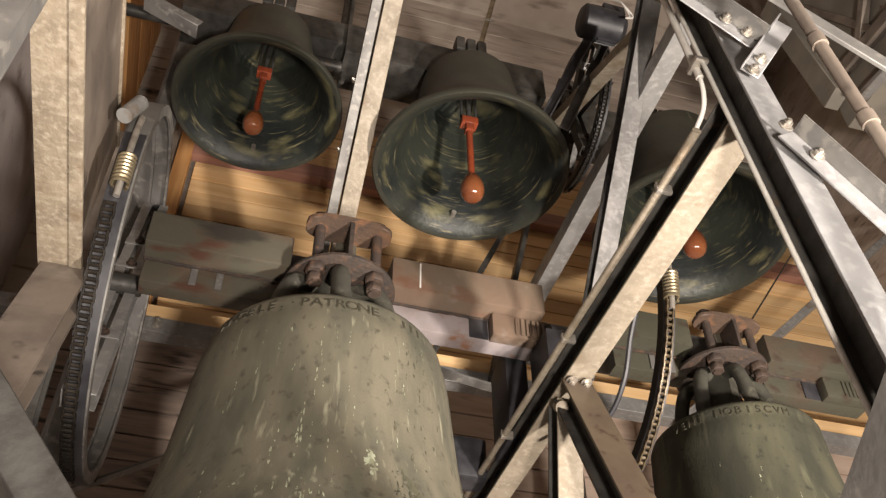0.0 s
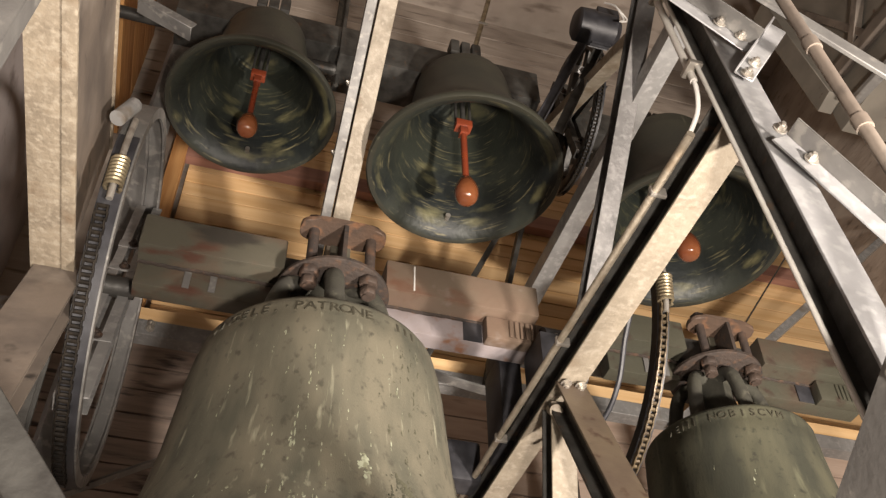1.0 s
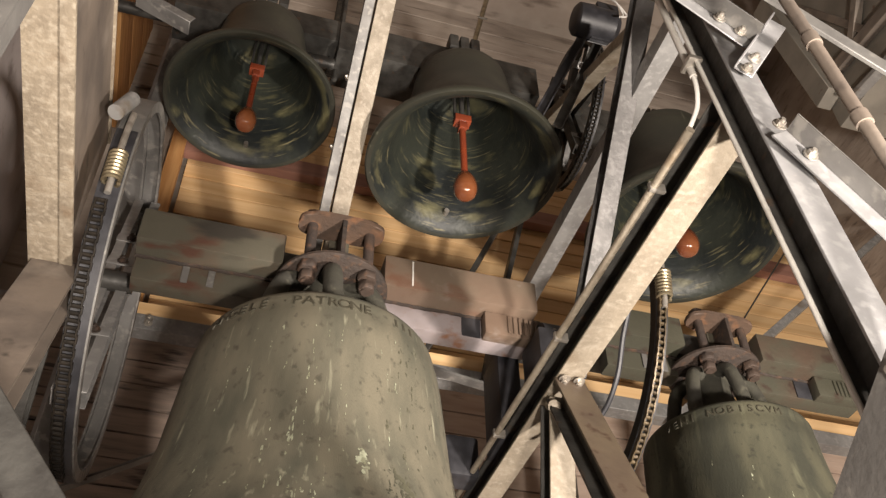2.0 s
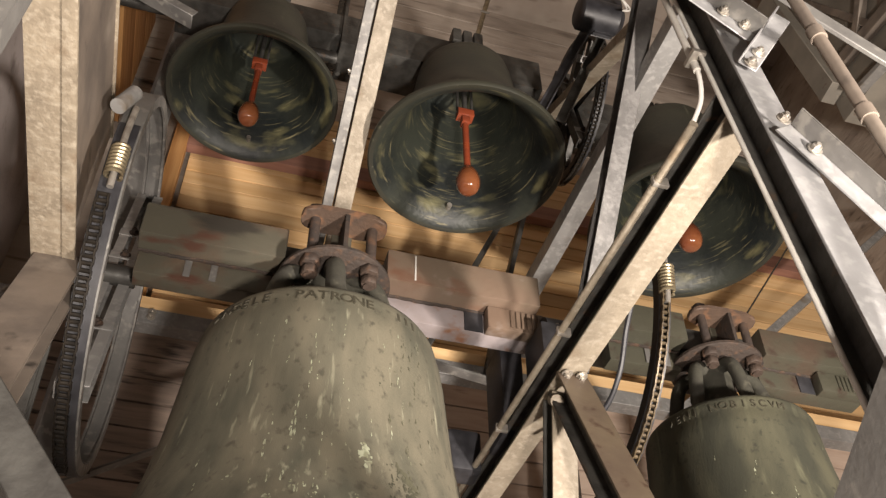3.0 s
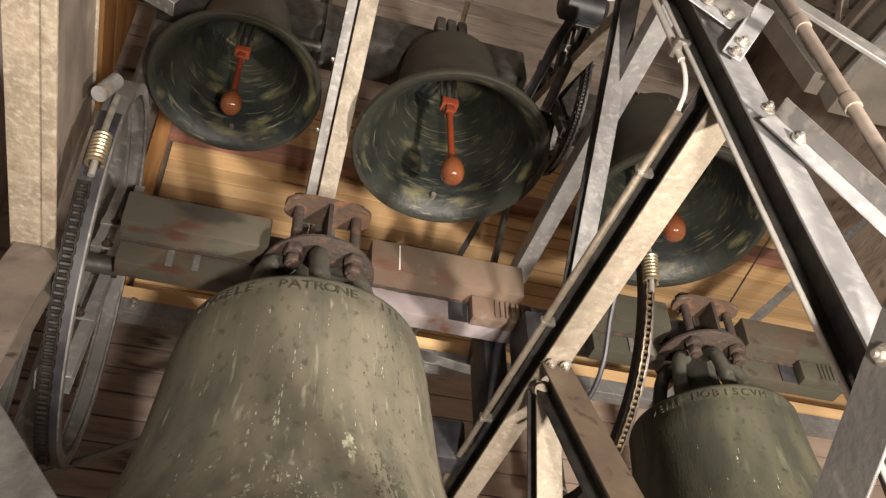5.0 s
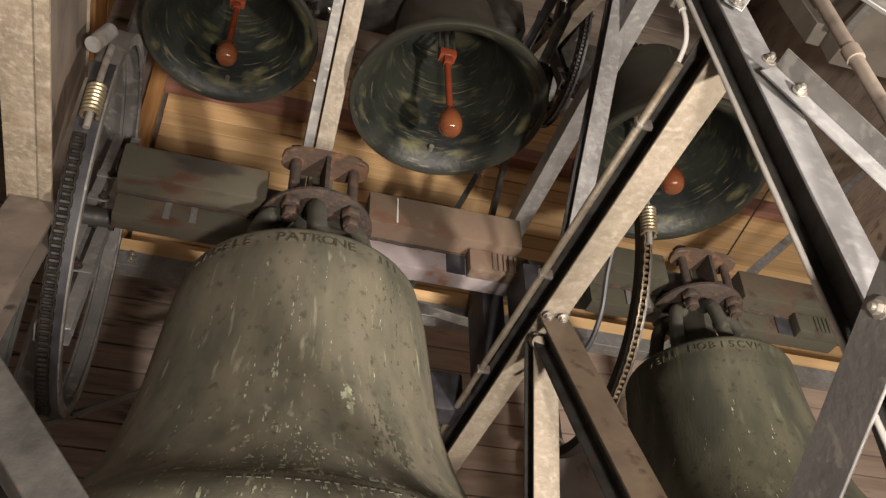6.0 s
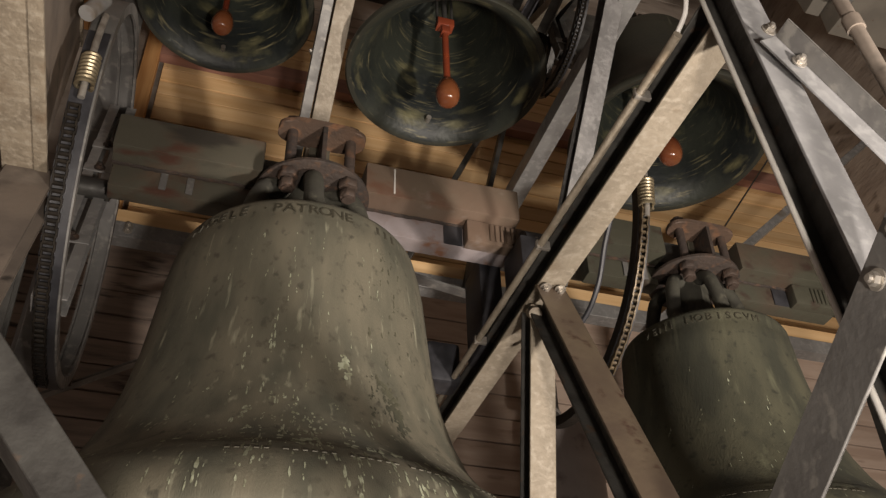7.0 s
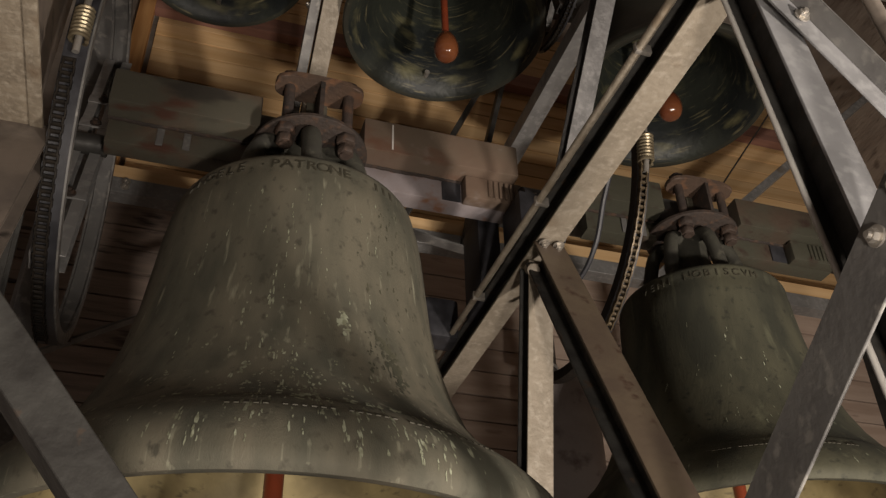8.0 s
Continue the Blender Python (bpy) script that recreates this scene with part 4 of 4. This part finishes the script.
def stains(ob, key, spots, seed, mat=None, name="lime_film", label="pale green-white lime runs"):
    """Dried runs and splashes on a bell's outside: thin films of many small ragged flecks."""
    at, D, H = BELLS[key]
    rng = random.Random(seed)
    k = H / 0.72
    bm = bmesh.new()
    for angle, z, w, h in spots:
        long = h > 2.2 * w
        for j in range(max(3, min(26, int(1.2e4 * w * h)))):
            n = 8
            v = rng.gauss(0, 0.5)
            cz = z + v * h / k
            lean = 0.25 * w * v if long else 0.0
            ca = radians(angle) + (rng.gauss(0, 0.42) * w * (1 - 0.45 * abs(v)) + lean) / (radius_at(min(max(z, 0.01), 0.7), key) * D)
            q0 = rng.random() ** 1.6
            ww = w * (0.10 + 0.30 * q0) + 0.0007
            hh = min(ww * (rng.uniform(2.0, 6.0) if long else rng.uniform(0.8, 1.8)), 0.6 * h + 0.003)
            ring = []
            for i in range(n):
                a = 2 * math.pi * i / n
                q = 0.55 + 0.6 * rng.random()
                zz = min(max(cz + hh * q * math.sin(a) / k, 0.012), 0.69)
                ang = ca + ww * q * math.cos(a) * (1 - 0.4 * math.sin(a)) / (radius_at(zz, key) * D)
                r = radius_at(zz, key) * D + 0.0008 + 0.0006 * rng.random()
                ring.append(bm.verts.new((r * math.cos(ang), r * math.sin(ang), zz * k)))
            bm.faces.new(ring)
    tagged(part(name, bm, mat or M_STREAK, ob, label), kind="stuff")


rng = random.Random(5)
spots = [(-80.7, 0.331, 0.022, 0.045)] * 3 + [(-103, 0.395, 0.006, 0.07), (-103, 0.37, 0.008, 0.06), (-103.5, 0.35, 0.007, 0.06), (-110, 0.37, 0.005, 0.09), (-110.5, 0.33, 0.006, 0.07), (-86, 0.45, 0.003, 0.06), (-70, 0.40, 0.004, 0.07), (-64, 0.36, 0.004, 0.08)]
for i in range(60):
    z = 0.05 + 0.60 * rng.random() ** 1.5
    spots.append((rng.gauss(-92, 24), z, rng.uniform(0.002, 0.005), rng.uniform(0.012, 0.05)))
for i in range(70):                                # splashes above the sound bow
    spots.append((rng.gauss(-96, 14), rng.gauss(0.19, 0.045), rng.uniform(0.005, 0.016), rng.uniform(0.006, 0.022)))
for i in range(55):                                # runs over the sound bow
    spots.append((rng.gauss(-84, 18), rng.uniform(0.03, 0.13), rng.uniform(0.004, 0.011), rng.uniform(0.02, 0.06)))
for i in range(26):                                # film along the moulding
    spots.append((rng.gauss(-88, 17), rng.gauss(0.138, 0.004), rng.uniform(0.012, 0.03), rng.uniform(0.003, 0.008)))
stains(big, "big", spots, 1)
dark = [(rng.gauss(-69, 3.5), rng.gauss(0.285, 0.045), rng.uniform(0.005, 0.013), rng.uniform(0.010, 0.026)) for i in range(34)]
dark += [(rng.gauss(-60, 7), rng.gauss(0.52, 0.07), rng.uniform(0.003, 0.007), rng.uniform(0.006, 0.018)) for i in range(34)]
dark += [(-66, 0.275, 0.035, 0.055), (-65, 0.24, 0.03, 0.05), (-68, 0.31, 0.022, 0.035), (-74, 0.255, 0.018, 0.03)]
stains(big, "big", dark, 3, M_BRONZE_GREEN, "dark_film", "dark green-black damp stains")
stains(right, "right", [(rng.gauss(-110, 25), 0.05 + 0.55 * rng.random() ** 1.6, rng.uniform(0.002, 0.004), rng.uniform(0.006, 0.025)) for i in range(45)], 2)


# ---------------------------------------------------------------- near fittings beside the post
for p0, p1 in (((1.02, 0.9, 3.62), (1.42, 0.9, 3.30)),):
    framed("flat_bar", sec_box(0.012, 0.05), p0, p1, (0, 1, 0), M_DARKGALV, "dull grey flat steel bar near the post", (), "", "flat bar")

framed("bracket", sec_angle(0.08, 0.05, 0.006), (-0.72, 2.7, 5.66), (-0.44, 2.7, 5.52), (0, 1, 0), M_DARKGALV, "grey angle bracket under the ceiling side", (), "", "bracket")
framed("brace", sec_box(0.05, 0.012), (-0.80, 1.5, 3.35), (-0.60, 1.5, 3.95), (0, 1, 0), M_GALV, "flat galvanised brace beside the deep beam", (), "", "steel beam")
framed("strap", sec_box(0.035, 0.008), (2.55, 3.74, 4.55), (3.75, 3.74, 6.25), (0, 1, 0), M_DARK, "dark perforated steel strap", (), "", "steel strap")
cables = thing("loose_cable", (-0.66, 2.7, 3.5), "pale loose cables hanging at the wall", "cable")
for k in range(2):
    bm = bmesh.new()
    tube(bm, bend([(0.07, -0.3, 0.085), (0.05, -0.1, 0.5), (0.02 * k, 0.09, 0.75), (0.01 * k, 0.16, 0.5), (0, 0.2, 0.44 + 0.03 * k), (0, 0.02, 0.2), (0, -0.01 - 0.03 * k, 0.06), (-0.05, -0.2, -0.12)], 7), 0.006, 6)
    part("cable", bm, M_WHITE, cables)
hose = thing("hose", (1.25, 2.03, 3.57), "black rubber hose beside the chain", "hose")
bm = bmesh.new()
tube(bm, bend([(-0.11, -0.06, -0.12), (-0.06, -0.07, 0.02), (0.0, 0.0, 0.02), (0.0, 0.08, -0.07), (0.0, 0.17, -0.18), (-0.02, 0.29, -0.25), (-0.1, 0.45, -0.27)], 7), 0.009, 8)
part("tube", bm, M_BLACK, hose)
tens = thing("chain_tensioner", (-0.462, 3.597, 3.573), "small rusty sprocket with a thin chain", "sprocket")
bm = bmesh.new()
tube(bm, [(-0.03, 0, 0), (0.05, 0, 0)], 0.022, 12)
part("sprocket", bm, M_RUST, tens)
bm = bmesh.new()
chain_mesh(bm, [(0.03 + 0.0006 * i, 0.02, 0.019 * i) for i in range(24)], 0.014)
tagged(part("chain", bm, M_CHAIN, tens, "", None), kind="stuff")


# sheet-metal duct high on the east wall
duct = thing("air_duct", (3.48, 1.2, 6.22), "olive-grey sheet metal duct with pale ribs on the wall", "duct")
bm = bmesh.new()
box(bm, (0, 0, 0), (WALL_R - 3.481, 1.62, 2.2), 0.01)
part("body", bm, M_DUCT, duct)
for y0, z0, y1, z1, w, d, mat, name in ((2.92, 7.75, 2.75, 6.40, 0.15, 0.10, M_DUCT, "edge_plate"), (2.70, 7.43, 2.30, 6.52, 0.05, 0.05, M_STAINED, "rib"), (1.70, 6.42, 2.64, 6.56, 0.085, 0.06, M_STAINED, "rib"),
                                        (1.90, 7.30, 2.45, 6.56, 0.06, 0.055, M_STAINED, "rib"), (2.60, 6.23, 1.9, 6.11, 0.035, 0.07, M_GALV, "rib")):
    bm = bmesh.new()
    extrude(bm, sec_box(w, d), (3.47 - d / 2 - 3.48, y0 - 1.2, z0 - 6.22), (3.47 - d / 2 - 3.48, y1 - 1.2, z1 - 6.22), (0, 0.5, 1) if abs(z1 - z0) < 0.3 else (0, 1, 0), 0.004)
    part(name, bm, mat, duct)


# ---------------------------------------------------------------- bearings
framed("post", sec_channel(0.10, 0.08, 0.008), (2.66, 2.58, 0.0), (2.66, 2.58, 3.9), ALONG, M_DARK, "dark upright steel post under a bearing", (), "frame posts")
for x, y, z0, z1 in ((1.0925, 2.82, 3.475, 3.93), (1.20, 2.58, 3.45, 3.88)):
    ob = thing("bearing", (x, y, z0), "black greasy bearing block on the frame beam", "bearing", "bearings")
    bm = bmesh.new()
    box(bm, (-0.045 if x < 1.15 else -0.075, -0.09, 0.0), (0.045, 0.09, z1 - z0 - 0.06), 0.008)
    part("housing", bm, M_BLACK, ob)
    bm = bmesh.new()
    tube(bm, [(-0.04, 0, z1 - z0 - 0.06), (0.04, 0, z1 - z0 - 0.06)], 0.075, 24)
    part("cap", bm, M_BLACK, ob)
    for dy in (-0.065, 0.065):
        bolt(ob, (0, dy, z1 - z0 - 0.06), (0, 0, 1), 0.012)

pin = thing("hinge_pin", (1.055, 2.30, 3.335), "pale round pin at the head of the frame legs", "pin")
bm = bmesh.new()
tube(bm, [(0.0, -0.03, -0.035), (0.02, 0.04, 0.02)], 0.021, 18)
part("shaft", bm, M_GALV_WORN, pin)
